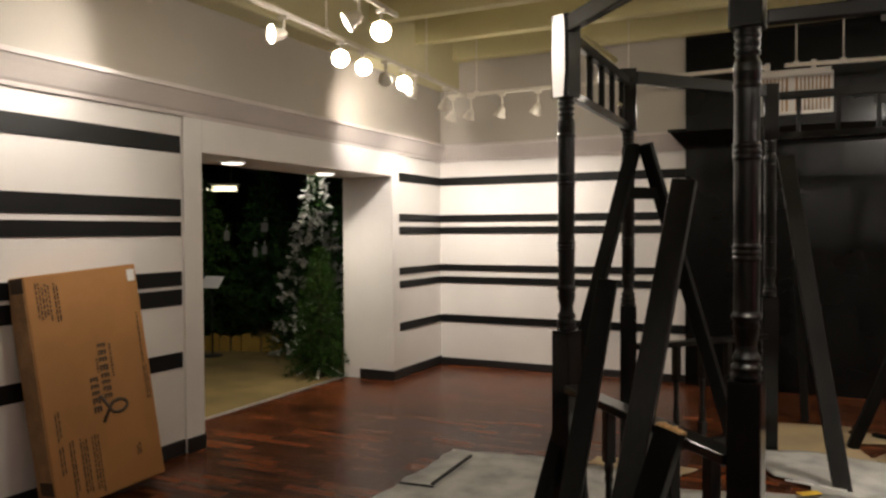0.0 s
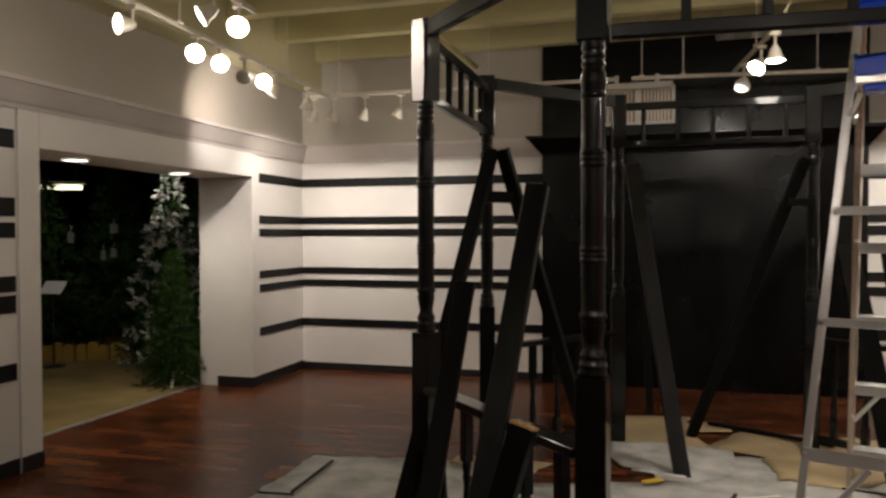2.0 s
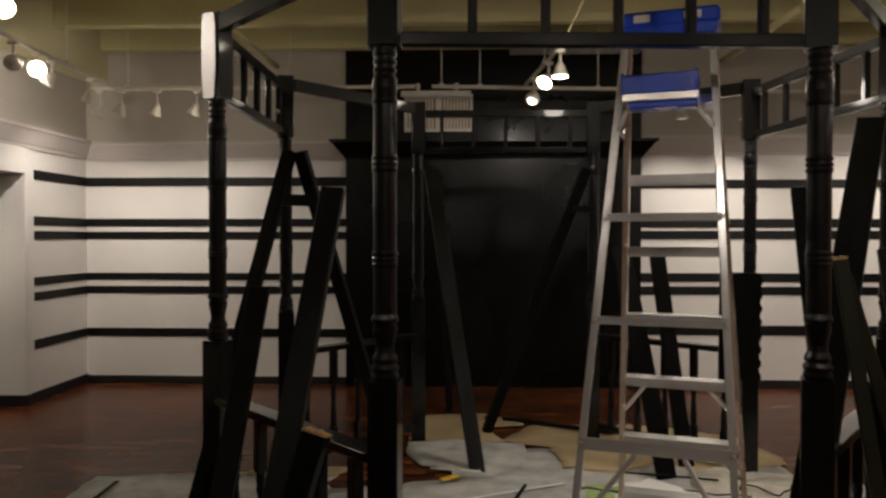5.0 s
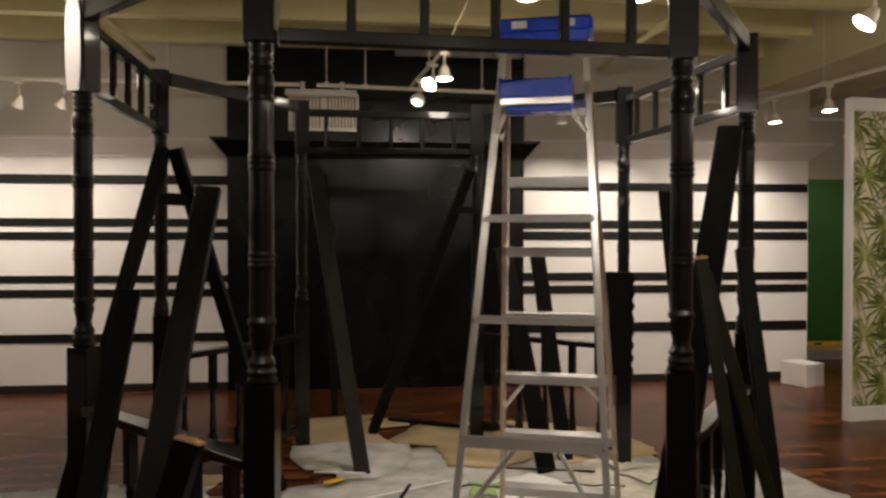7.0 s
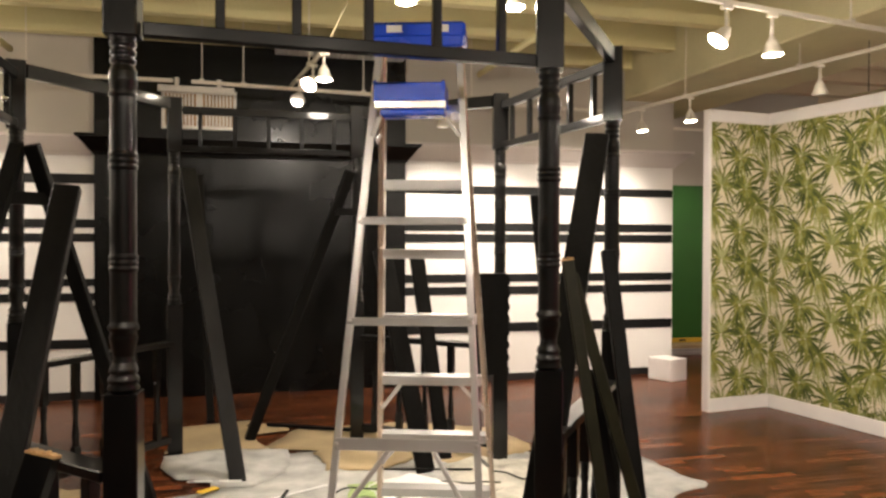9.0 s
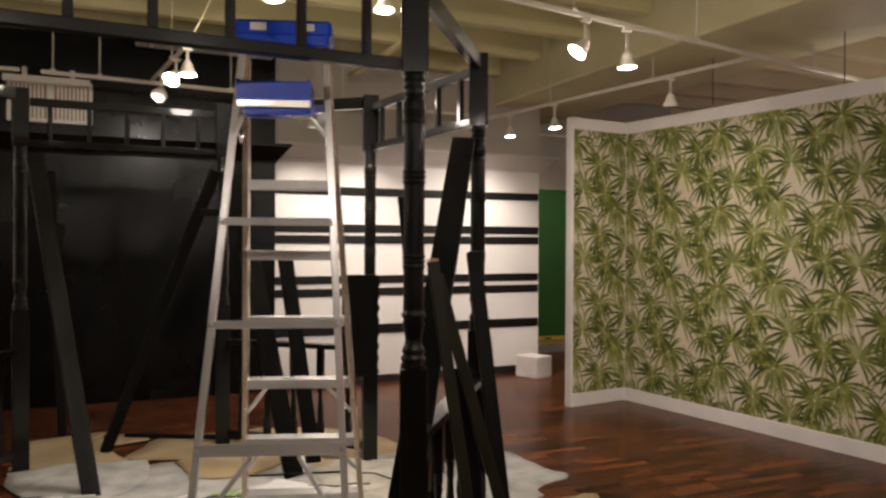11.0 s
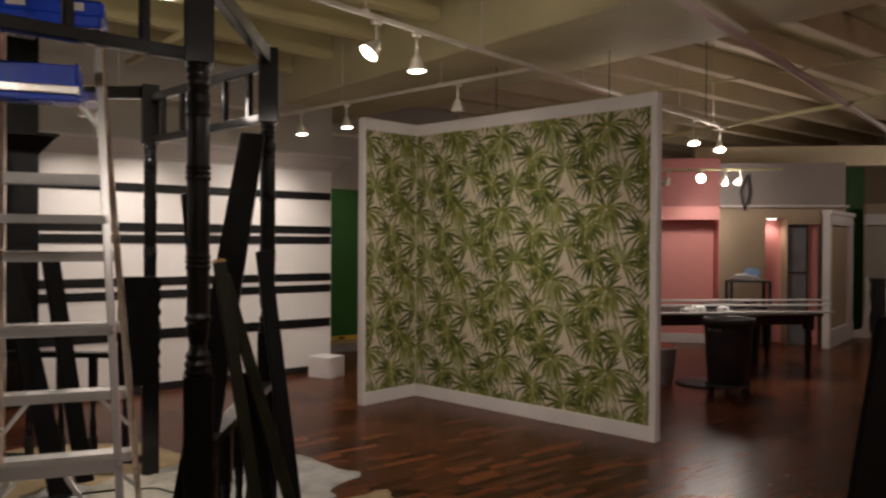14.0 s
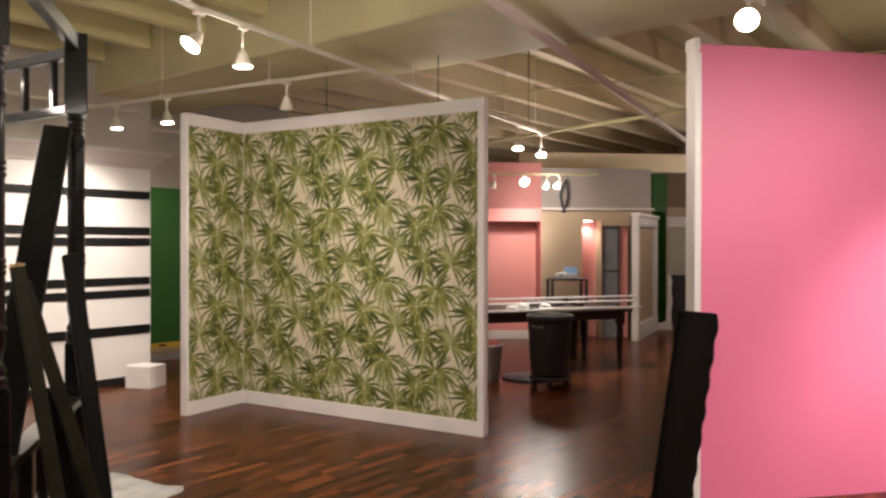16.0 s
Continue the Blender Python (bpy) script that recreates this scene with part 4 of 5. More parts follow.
floor_stick((-2.15, 3.93), (-2.18, 4.55), 0.020, 0.012, 0.016, M_PLANK, "thin black batten on the drop cloth")
floor_stick((-2.34, 3.873), (-2.12, 3.894), 0.015, 0.010, 0.016, M_PLANK, "short black batten on the drop cloth")
floor_stick((0.22, 6.22), (1.02, 5.80), 0.05, 0.02, 0.022, M_PLANK, "black board lying on tan paper")
floor_stick((0.15, 4.10), (0.28, 4.55), 0.018, 0.012, 0.026, M_PLANK, "thin black batten on the drop cloth")
floor_stick((-0.30, 4.86), (0.02, 4.80), 0.014, 0.010, 0.026, M_PAPER, "thin white stick on the drop cloth")
floor_stick((0.85, 4.72), (1.42, 4.58), 0.012, 0.010, 0.06, M_PLANK, "black batten on crumpled paper")
floor_stick((-0.22, 4.62), (-0.12, 4.70), 0.05, 0.008, 0.03, M_YELLOW, "small yellow scrap on the drop cloth")
sheet("paper_sheet", [(0.62, 4.35), (0.64, 4.6), (0.86, 4.58), (0.84, 4.34)], 0.024, mat("pale green paint stain", (0.30, 0.40, 0.16), 0.8, var=0.4, scale=12), "pale green paint-stained paper", "paper sheet", 10, 0.004)

for a, b in (((-0.36, 4.10), (-0.02, 4.34)), ((-0.02, 4.34), (0.42, 3.92)), ((-0.02, 4.34), (0.52, 4.62))):
    floor_stick(a, b, 0.022, 0.002, 0.0225, M_PAPER, "white tape line on the drop cloth", "tape")


def wire(pts, material, label):
    ob = mesh_ob("wire", tube([Vector((x, y, z)) for x, y, z in pts], 0.005, 6), material)
    return tagged(ob, label, "wire", "loose wires")


wire([(0.55 + 0.03 * i, 4.42 + 0.05 * math.sin(i * 0.37) + 0.02 * math.sin(i * 0.9), 0.040 + 0.006 * math.sin(i * 0.5)) for i in range(34)], M_DARK, "thin black wire snaking over the drop cloth")
wire([(1.50 + 0.018 * i, 4.45 + 0.07 * math.sin(i * 0.41) + 0.02 * math.sin(i * 1.1), 0.055 + 0.008 * math.sin(i * 0.5)) for i in range(33)], M_DARK, "thin black wire snaking over the drop cloth")
sheet("paper_sheet", [(1.25, 4.35), (1.3, 4.8), (1.62, 4.92), (1.95, 4.75), (1.9, 4.4), (1.6, 4.25)], 0.022, M_CREAM, "crumpled cream paper beside the ladder", "paper sheet", 21, 0.045)
sheet("paper_sheet", [(1.35, 3.85), (1.3, 4.2), (1.6, 4.3), (1.9, 4.15), (1.8, 3.85)], 0.022, M_CREAM, "crumpled cream paper beside the ladder", "paper sheet", 22, 0.04)
sheet("paper_sheet", [(-0.46, 5.12), (-0.50, 5.50), (-0.15, 5.62), (0.35, 5.5), (0.3, 4.95), (0.08, 4.74), (-0.13, 4.77)], 0.016, M_CLOTH, "wrinkled grey cloth on the drop cloth", "paper sheet", 23, 0.02)
sheet("paper_sheet", [(0.55, 4.95), (0.5, 5.35), (0.95, 5.5), (1.3, 5.2), (0.9, 4.85)], 0.020, M_TAN, "tan building paper behind the ladder", "paper sheet", 24, 0.03)

# ---- palm-papered partition ----
PA, PB, PC = Vector((3.955, 5.86)), Vector((4.62, 5.945)), Vector((4.950, 3.412))
PH = 2.645
partition = thing("partition", pose(PB.x, PB.y, 0), "white-framed L-shaped partition papered with palm fronds", "partition")
PI = pose(-PB.x, -PB.y, 0)


def wing(a, b, name, inset_a, inset_b):
    """One leaf of the partition from a to b, thickness away from the camera."""
    d = (b - a).normalized()
    n = Vector((-d.y, d.x))
    if n.dot(-a) > 0:
        n = -n
    m = Matrix(((d.x, n.x, 0, a.x), (d.y, n.y, 0, a.y), (0, 0, 1, 0), (0, 0, 0, 1)))
    m = PI @ m
    L = (b - a).length
    bm = bmesh.new()
    add_box(bm, 0.0, L, 0.012, 0.085, 0.0, PH, 0.003, m)
    part("panel", finish(bm), M_TRIMW, partition, "white painted panel")
    bm = bmesh.new()
    add_box(bm, inset_a, L - inset_b, 0.0085, 0.0115, 0.12, PH - 0.105, 0.0, m)
    part("wallpaper", finish(bm), M_PALMB, partition, "beige wallpaper printed with green palm fronds")
    for nm, z0, z1 in (("bottom_trim", 0.0, 0.118), ("top_trim", PH - 0.105, PH)):
        bm = bmesh.new()
        add_box(bm, 0.0, L, -0.004, 0.0118, z0, z1, 0.003, m)
        part(nm, finish(bm), M_TRIMW, partition)
    for u0, u1 in ((0.0, inset_a), (L - inset_b, L)):
        if u1 - u0 > 0.01:
            bm = bmesh.new()
            add_box(bm, u0, u1, -0.004, 0.0118, 0.1185, PH - 0.1055, 0.003, m)
            part("side_trim", finish(bm), M_TRIMW, partition)
    return m, L


def fronds(m, u0, u1, z0, z1, seed):
    """The print: tufts of curved blades, clipped to the paper, laid on it."""
    rnd = random.Random(seed)
    verts, faces, slots = [], [], []
    slot = 0

    def blade(u, z, ang, length, width, bend, y):
        for k in (7, 42):                       # blades cut by the paper's edge are stepped finely
            pts = []
            p = Vector((u, z))
            a = ang
            for i in range(k + 1):
                s = i / k
                pts.append((p.copy(), a, width * (math.sin(math.pi * min(1, 0.12 + 0.88 * s)) ** 0.8) * 0.5))
                a += bend / k
                p += Vector((math.cos(a), math.sin(a))) * (length / k)
            if all(u0 <= q.x <= u1 and z0 <= q.y <= z1 for q, _, _ in pts):
                break
        else:
            pts = [t for t in pts if u0 <= t[0].x <= u1 and z0 <= t[0].y <= z1]
            if len(pts) < 2:
                return
        base = len(verts)
        for q, an, w in pts:
            nx, nz = -math.sin(an) * w, math.cos(an) * w
            for sgn in (1, -1):
                uu, zz = min(u1, max(u0, q.x + sgn * nx)), min(z1, max(z0, q.y + sgn * nz))
                verts.append(tuple(m @ Vector((uu, y, zz))))
        for i in range(len(pts) - 1):
            b = base + 2 * i
            faces.append((b, b + 1, b + 3, b + 2))
            slots.append(min(2, slot + 1) if i < (2 if k == 7 else 12) else slot)

    layer = 0

    def spray(u, z, a0, a1, n, length, width, droop, tone, cell):
        """Blades fanned from a heart between two angles from upright, each arching over to its own side."""
        nonlocal layer, slot
        layer += 1
        y = 0.0078 - (layer % 24) * 0.00015
        n = max(3, round(n * 0.74))
        for i in range(n):
            a = a0 + (a1 - a0) * (i + 0.5) / n + cell.uniform(-0.08, 0.08)
            slot = tone if cell.random() < 0.8 else max(0, tone - 1)
            ang = math.pi / 2 - a
            side = -1 if a > 0 else 1
            blade(u + 0.010 * math.sin(a), z + 0.010 * math.cos(a), ang, 1.27 * length * cell.uniform(0.78, 1.15), 1.06 * width * cell.uniform(0.8, 1.2), side * 1.15 * droop * cell.uniform(0.5, 1.3), y - i * 0.000006)

    def hanging(u, z, cell):
        for du, a0, a1, n, length, width, droop, tone in ((0, 2.3, 3.6, 7, 0.19, 0.022, 0.3, 2), (0.01, 1.5, 2.6, 8, 0.17, 0.021, 0.7, 1), (-0.01, -2.5, -1.7, 5, 0.15, 0.020, 0.6, 1), (0, -0.7, 0.8, 7, 0.15, 0.019, 0.6, 0),
                                                          (0, -1.8, -0.8, 7, 0.22, 0.019, 1.1, 0), (0, 0.75, 1.8, 7, 0.23, 0.019, 1.1, 0), (0.01, 2.5, 3.3, 4, 0.10, 0.022, 0.2, 1)):
            spray(u + du, z, a0, a1, n, length, width, droop, tone, cell)

    def upright(u, z, cell):
        for a0, a1, n, length, width, droop, tone in ((1.3, 2.5, 7, 0.16, 0.018, 0.9, 1), (-2.5, -1.3, 7, 0.16, 0.018, 0.9, 1), (-1.4, 1.4, 15, 0.20, 0.018, 0.7, 0), (-0.8, 0.8, 8, 0.16, 0.020, 0.4, 1), (-0.5, 0.6, 5, 0.11, 0.022, 0.2, 2)):
            spray(u, z, a0, a1, n, length, width, droop, tone, cell)

    def clump(u, z, cell):
        for a0, a1, n, length, width, droop, tone in ((2.2, 3.7, 8, 0.17, 0.019, 0.4, 1), (-2.7, -1.6, 6, 0.18, 0.019, 0.7, 0), (1.2, 2.2, 6, 0.17, 0.021, 0.9, 0), (0.1, 1.4, 6, 0.16, 0.018, 0.8, 1), (-1.5, -0.2, 8, 0.17, 0.025, 0.4, 0), (-0.9, 0.7, 4, 0.10, 0.020, 0.3, 1)):
            spray(u, z, a0, a1, n, length, width, droop, tone, cell)

    CU, CZ = 0.53, 0.65
    col = -1
    while col * CU < u1 + CU:
        row = -1
        while row * CZ < z1 + CZ:
            cell = random.Random(seed)
            ou, oz = col * CU, row * CZ + (0.06 if col % 2 else 0.0)
            for k in range(14):
                slot = cell.choice((1, 2, 2))
                blade(ou + cell.uniform(-0.06, 0.10) + (0.34 if k % 2 else 0.0), oz + 0.47 - (0.16 if k % 2 else 0.0) - cell.uniform(0, 0.06), -math.pi / 2 + cell.uniform(-0.25, 0.25), cell.uniform(0.24, 0.36), 0.012, cell.uniform(-0.4, 0.4), 0.0081)
            upright(ou + 0.14, oz + (0.10 if col % 2 else 0.03), cell)
            clump(ou + 0.41, oz + 0.01, cell)
            clump(ou + 0.345, oz + 0.28, cell)
            hanging(ou, oz + 0.47, cell)
            spray(ou + 0.20, oz + 0.42, -0.9, 1.2, 5, 0.11, 0.017, 0.6, 2, cell)
            row += 1
        col += 1
    me = bpy.data.meshes.new("palm_print")
    me.from_pydata(verts, [], faces)
    me.update()
    for m_leaf in (M_LEAFD, M_LEAFM, M_LEAFL):
        me.materials.append(m_leaf)
    me.polygons.foreach_set("material_index", slots)
    ob = new("palm_print", me)
    ob.parent = partition
    tagged(ob, "printed green palm fronds", kind="stuff")


m1, l1 = wing(PA, PB, "a", 0.02, -0.0115)
m2, l2 = wing(PB, PC, "b", -0.0115, 0.05)
fronds(m1, 0.02, l1 + 0.007, 0.12, PH - 0.105, 21)
fronds(m2, -0.007, l2 - 0.05, 0.12, PH - 0.105, 21)

# ---- track lighting ----
RZ = 2.86


def rail(a, b, label="ivory lighting track hung under the joists", drops=()):
    a, b = Vector((*a, RZ)), Vector((*b, RZ))
    root = thing("light_track", Matrix.Translation(a), label, "light track", "lighting tracks")
    part("rail", beam_between((0, 0, 0), b - a, 0.032, 0.022, (0, 0, 1), 0.003), M_FIX, root)
    for f in drops:
        p = (b - a) * f
        part("drop_rod", tube([(p.x, p.y, 0.016), (p.x, p.y, TOP - RZ)], 0.006, 6), M_FIX, root)
        part("clip", box(p.x - 0.02, p.x + 0.02, p.y - 0.02, p.y + 0.02, 0.012, 0.03, 0.003), M_FIX, root)
    return root


SHADE = [(0.0, 0.020), (0.006, 0.030), (0.016, 0.036), (0.032, 0.039), (0.046, 0.042), (0.058, 0.048), (0.070, 0.055), (0.082, 0.060), (0.090, 0.061)]


def lamp_head(x, y, aim, lit=True, watts=0, beam=55, drop=0.10, blend=1.0, glass=None, top=RZ, hang=None):
    """A swivelling lamp on a stem under the track, looking at aim; its glass faces that way. Given hang, the glass
    faces hang while an added spot still lights aim.
    """
    root = thing("track_lamp", pose(x, y, top - 0.016), "ivory bell-shaped track lamp, " + ("lit" if lit else "not lit"), "track lamp", "track lamps")
    part("adapter", box(-0.035, 0.035, -0.016, 0.016, -0.024, 0.0, 0.004), M_FIX, root)
    part("stem", tube([(0, 0, -0.022), (0, 0, -drop)], 0.010, 8), M_FIX, root)
    pivot = Vector((0, 0, -drop - 0.012))
    lit_to = (Vector(aim) - (Vector((x, y, top - 0.016)) + pivot)).normalized()
    d = (Vector(hang) - (Vector((x, y, top - 0.016)) + pivot)).normalized() if hang else lit_to
    rot = d.to_track_quat("Z", "Y").to_matrix().to_4x4()
    m = Matrix.Translation(pivot) @ rot
    bm = lathe([(-0.02, 0.010), (-0.018, 0.020), (0.0, 0.022)], 14)
    bmesh.ops.transform(bm, matrix=m, verts=bm.verts)
    part("knuckle", bm, M_FIX, root)
    bm = lathe([(-0.004 + z, r) for z, r in SHADE], 22, cap=False)
    bmesh.ops.transform(bm, matrix=m, verts=bm.verts)
    shade = part("shade", bm, M_FIX, root)
    bm = lathe([(0.060, 0.036), (0.080, 0.056), (0.087, 0.050), (0.093, 0.030), (0.096, 0.004)], 22)
    bmesh.ops.transform(bm, matrix=m, verts=bm.verts)
    part("bulb", bm, (glass or M_LIT) if lit else M_OFF, shade, "glowing reflector bulb" if lit else "unlit reflector bulb")
    if watts:
        eye = Vector((x, y, top - 0.016)) + pivot + d * 0.12
        spot(eye, eye + lit_to, watts, beam, blend)
    return root


TRACKS = {
    "west": ((-3.02, 2.2), (-3.30, 6.93), (0.1, 0.45, 0.8)),
    "inner": ((-2.40, 2.6), (-2.52, 4.2), (0.3,)),
    "north": ((-3.55, 6.95), (-0.55, 6.95), (0.12, 0.62)),
    "middle": ((-0.40, 6.95), (3.93, 7.40), (0.02, 0.10, 0.35, 0.6)),
    "cross": ((2.05, 3.72), (7.6, 4.70), (0.1, 0.3, 0.55, 0.9)),
    "east": ((4.392, 4.14), (3.927, 7.40), (0.3, 0.7)),
    "spine": ((0.607, 5.42), (0.44, 6.92), (0.45,)),
    "far": ((7.6, 4.70), (8.3, 4.83), (0.5,)),
    "pink": ((3.2, 1.36), (4.60, 1.24), (0.3,)),
    "south": ((-3.2, -0.9), (5.4, -1.0), (0.1, 0.4, 0.7, 0.95)),
}
for a, b, drops in TRACKS.values():
    rail(a, b, drops=drops)


def on(track, f, aim, lit=True, watts=0, beam=60, drop=0.10, glass=None, hang=None):
    """A lamp on a track, at x or at y = f, whichever the track runs along."""
    a, b = Vector(TRACKS[track][0]), Vector(TRACKS[track][1])
    k = 0 if abs(b.x - a.x) > abs(b.y - a.y) else 1
    p = a + (b - a) * ((f - a[k]) / (b[k] - a[k]))
    return lamp_head(p.x, p.y, aim, lit, watts, beam, drop, glass=glass, hang=hang and (p.x + hang[0], p.y + hang[1], 0.0))


# left wall washers
on("west", 3.825, (-3.95, 2.2, 2.5), True, 52, 66, glass=M_LITS)
on("inner", 3.70, (-3.9, 2.7, 1.7), True, 20, 70, glass=M_LITS)
# out-of-view lamp added to brighten the white plate on a gazebo block
on("inner", 2.75, (-1.165, 3.33, 2.30), True, 45, 28)
on("inner", 3.98, (-0.9, 1.0, 0.8), True, 9, 80)
on("west", 4.52, (-1.2, 1.2, 1.4), True, 12, 70)
on("west", 4.83, (-0.6, 1.4, 1.2), True, 11, 70)
on("west", 5.20, (-3.95, 6.45, 2.45), True, 62, 90, glass=M_LITS)
on("west", 5.52, (-0.8, 1.5, 1.4), True, 11, 70)
on("west", 5.75, (-4.2, 5.2, 1.0), False)
# unlit glass; the spot is added to light the wall beside the portal
on("west", 6.42, (-3.99, 7.15, 1.3), True, 34, 110, glass=M_OFF)
# bells face down; their spots stand in for another, unseen row lighting the wall
for x, aim, w in ((-3.45, -3.3, 12), (-3.25, -2.8, 17), (-2.92, -2.4, 24), (-2.55, -1.8, 28)):
    on("north", x, (aim, 7.75, 0.6), True, w, 105, glass=M_DIM, drop=0.13, hang=(-1.3, 0.5))
# lamps before the black wall
# unlit glass facing the viewer; its spot stands in for an unseen wall lamp
on("spine", 6.52, (0.15, 7.66, 2.25), True, 26, 90, drop=0.12, glass=M_OFF, hang=(-0.8, -3.0))
on("spine", 5.94, (-0.2, 5.0, 1.6), True, 0, 90, drop=0.10)
on("spine", 5.55, (0.58, 5.4, 0.0), True, 0, 90, drop=0.10)
over = rail((0.4, 4.45), (2.2, 4.28), drops=(0.2, 0.8))
over.location.z = 3.03
lamp_head(0.95, 4.398, (0.95, 4.0, 0.0), True, 60, 120, drop=0.03, top=3.03)
lamp_head(1.60, 4.337, (1.55, 4.0, 0.0), True, 60, 120, drop=0.03, top=3.03)
# right part of the back wall
# two lamps not seen on this track, kept to light the white wall
for x, w in ((1.9, 33), (2.5, 32)):
    on("middle", x, (x + 0.1, 7.75, 0.2), True, w, 110, glass=M_DIM, drop=0.15, hang=(0.1, 0.2))
on("east", 7.07, (3.6, 7.75, 0.4), True, 35, 120, glass=M_LITS, drop=0.13, hang=(0.1, -0.2))
on("east", 6.36, (3.2, 7.75, 0.7), True, 58, 115, glass=M_LITS, drop=0.13, hang=(0.1, -0.2))
# unlit glass; its spot is added to brighten the white back wall
on("east", 4.93, (2.0, 7.75, 1.2), True, 126, 36, glass=M_OFF, drop=0.13, hang=(0.3, 0.2))
# towards the partition
on("cross", 2.70, (2.7, 4.7, 0.0), True, 12, 90, drop=0.13, hang=(-2.3, 0.3))
on("cross", 3.05, (4.3, 5.3, 0.9), True, 62, 120, drop=0.15, glass=M_LITS, hang=(0.1, -0.1))
on("cross", 7.40, (7.9, 4.4, 0.7), True, 50, 90, drop=0.17, hang=(-0.5, -0.6))
on("far", 8.15, (9.2, 4.6, 0.7), True, 50, 100, drop=0.17, hang=(-0.9, -0.6))
# by the pink wall
on("pink", 4.38, (1.0, 0.6, 1.3), True, 26, 80)
# the track behind the viewer
# the first lamp is added to brighten the portal jamb from across the room
for x, aim, w in ((-2.6, (-4.2, 6.55, 1.3), 34), (-1.4, (-1.3, 3.4, 0.9), 7), (-0.2, (0.3, 3.4, 1.0), 28), (1.0, (1.0, 3.4, 1.1), 34), (2.4, (3.9, 4.6, 1.0), 50), (3.6, (5.2, 1.9, 0.0), 90)):
    on("south", x, aim, True, w, 40 if x < -2 else 120 if x < 3 else 92)
on("south", 5.3, (6.7, -0.3, 2.0), True, 60, 46)
on("south", 5.0, (5.6, 0.4, 0.1), True, 185, 72)
# out-of-view lamp added on the west track to brighten the left wall
on("west", 2.7, (-3.95, 2.7, 1.7), True, 15, 85)
# track and lamp added to brighten the green wall
rail((5.0, 8.3), (6.2, 8.3), drops=(0.5,))
lamp_head(5.6, 8.3, (5.7, 9.5, 1.1), True, 11, 100)
# added fill points; several stand where no lamp hangs
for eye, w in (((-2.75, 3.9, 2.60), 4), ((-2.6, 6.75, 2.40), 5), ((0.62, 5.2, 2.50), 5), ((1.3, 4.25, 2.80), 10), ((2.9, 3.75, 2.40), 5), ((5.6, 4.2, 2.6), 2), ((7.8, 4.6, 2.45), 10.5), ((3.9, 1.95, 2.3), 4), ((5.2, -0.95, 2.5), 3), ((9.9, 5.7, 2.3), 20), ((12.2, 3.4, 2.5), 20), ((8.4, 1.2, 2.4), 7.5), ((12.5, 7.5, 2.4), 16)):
    fill_light(eye, w)
# unseen track and lamp added behind the far walls to brighten the ceiling
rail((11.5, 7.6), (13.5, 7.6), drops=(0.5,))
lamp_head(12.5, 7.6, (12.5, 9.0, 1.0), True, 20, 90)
# lamps added out of view to brighten the trees and the sign card
lamp_head(-5.35, 6.35, (-5.68, 7.6, 2.15), True, 60, 46, top=2.9)
lamp_head(-5.1, 5.4, (-6.6, 7.0, 0.8), True, 20, 34, top=2.9)
lamp_head(-7.0, 6.2, (-7.85, 8.2, 1.4), True, 34, 44, top=2.9)

# wall grille over the black wall, hung on the track's brackets
grille = thing("air_grille", pose(-0.37, BY - 0.10, 2.73), "white louvred air grille over the black wall", "air grille")
GW, GH = 0.34, 0.185
for nm, b in (("frame_top", (-GW, GW, -0.012, 0.02, GH - 0.03, GH)), ("frame_bottom", (-GW, GW, -0.012, 0.02, -GH, -GH + 0.03)), ("frame_side", (-GW, -GW + 0.03, -0.012, 0.02, -GH + 0.03, GH - 0.03)),
              ("frame_side", (GW - 0.03, GW, -0.012, 0.02, -GH + 0.03, GH - 0.03)), ("mullion", (-0.03, 0.03, -0.012, 0.02, -GH + 0.03, GH - 0.03))):
    part(nm, box(*b, 0.003), M_VENT, grille)
hanger = part("hanger_bar", box(-GW - 0.03, GW - 0.02, -0.05, -0.014, GH - 0.03, GH + 0.03, 0.004), M_VENT, grille)
for u in (-0.20, 0.18):
    part("clamp", box(u - 0.02, u + 0.02, -0.06, -0.02, GH + 0.025, GH + 0.10, 0.004), M_VENT, hanger)
part("backing", box(-GW + 0.01, GW - 0.01, 0.021, 0.028, -GH + 0.01, GH - 0.01), M_CARDS, grille, "dark duct behind")
for u in [-0.285 + 0.032 * i for i in range(8)] + [0.06 + 0.032 * i for i in range(8)]:
    bm = bmesh.new()
    add_box(bm, -0.010, 0.010, -0.002, 0.002, -GH + 0.032, GH - 0.032, 0.0, pose(u, 0.006, 0, 0, 0, 35))
    part("louvre", finish(bm), M_VENT, grille)

# egg-crate return grille under the joists before the black wall
eg = thing("ceiling_grille", pose(0.95, 7.25, 3.30), "grey egg-crate return grille under the ceiling", "ceiling grille")
part("frame", box(-0.62, 0.62, -0.30, -0.27, -0.02, 0.02), M_GRILLE, eg)
part("frame", box(-0.62, 0.62, 0.27, 0.30, -0.02, 0.02), M_GRILLE, eg)
for i in range(25):
    u = -0.62 + i * 1.24 / 24
    part("slat", box(u - 0.004, u + 0.004, -0.27, 0.27, -0.018, 0.018), M_GRILLE, eg)
for i in range(9):
    v = -0.24 + i * 0.06
    part("slat", box(-0.62, 0.62, v - 0.004, v + 0.004, -0.016, 0.016), M_GRILLE, eg)
for sx in (-0.6, 0.6):
    part("hanger", tube([(sx, 0, 0.018), (sx, 0, TOP - 3.30)], 0.005), M_GRILLE, eg)

# pipes and braces under the ceiling
structure("pipe", tube([(3.2, 2.50, 3.0), (13.6, 4.58, 3.0)], 0.036, 12), M_PIPE, "pale painted sprinkler pipe under the beam", "pipe")
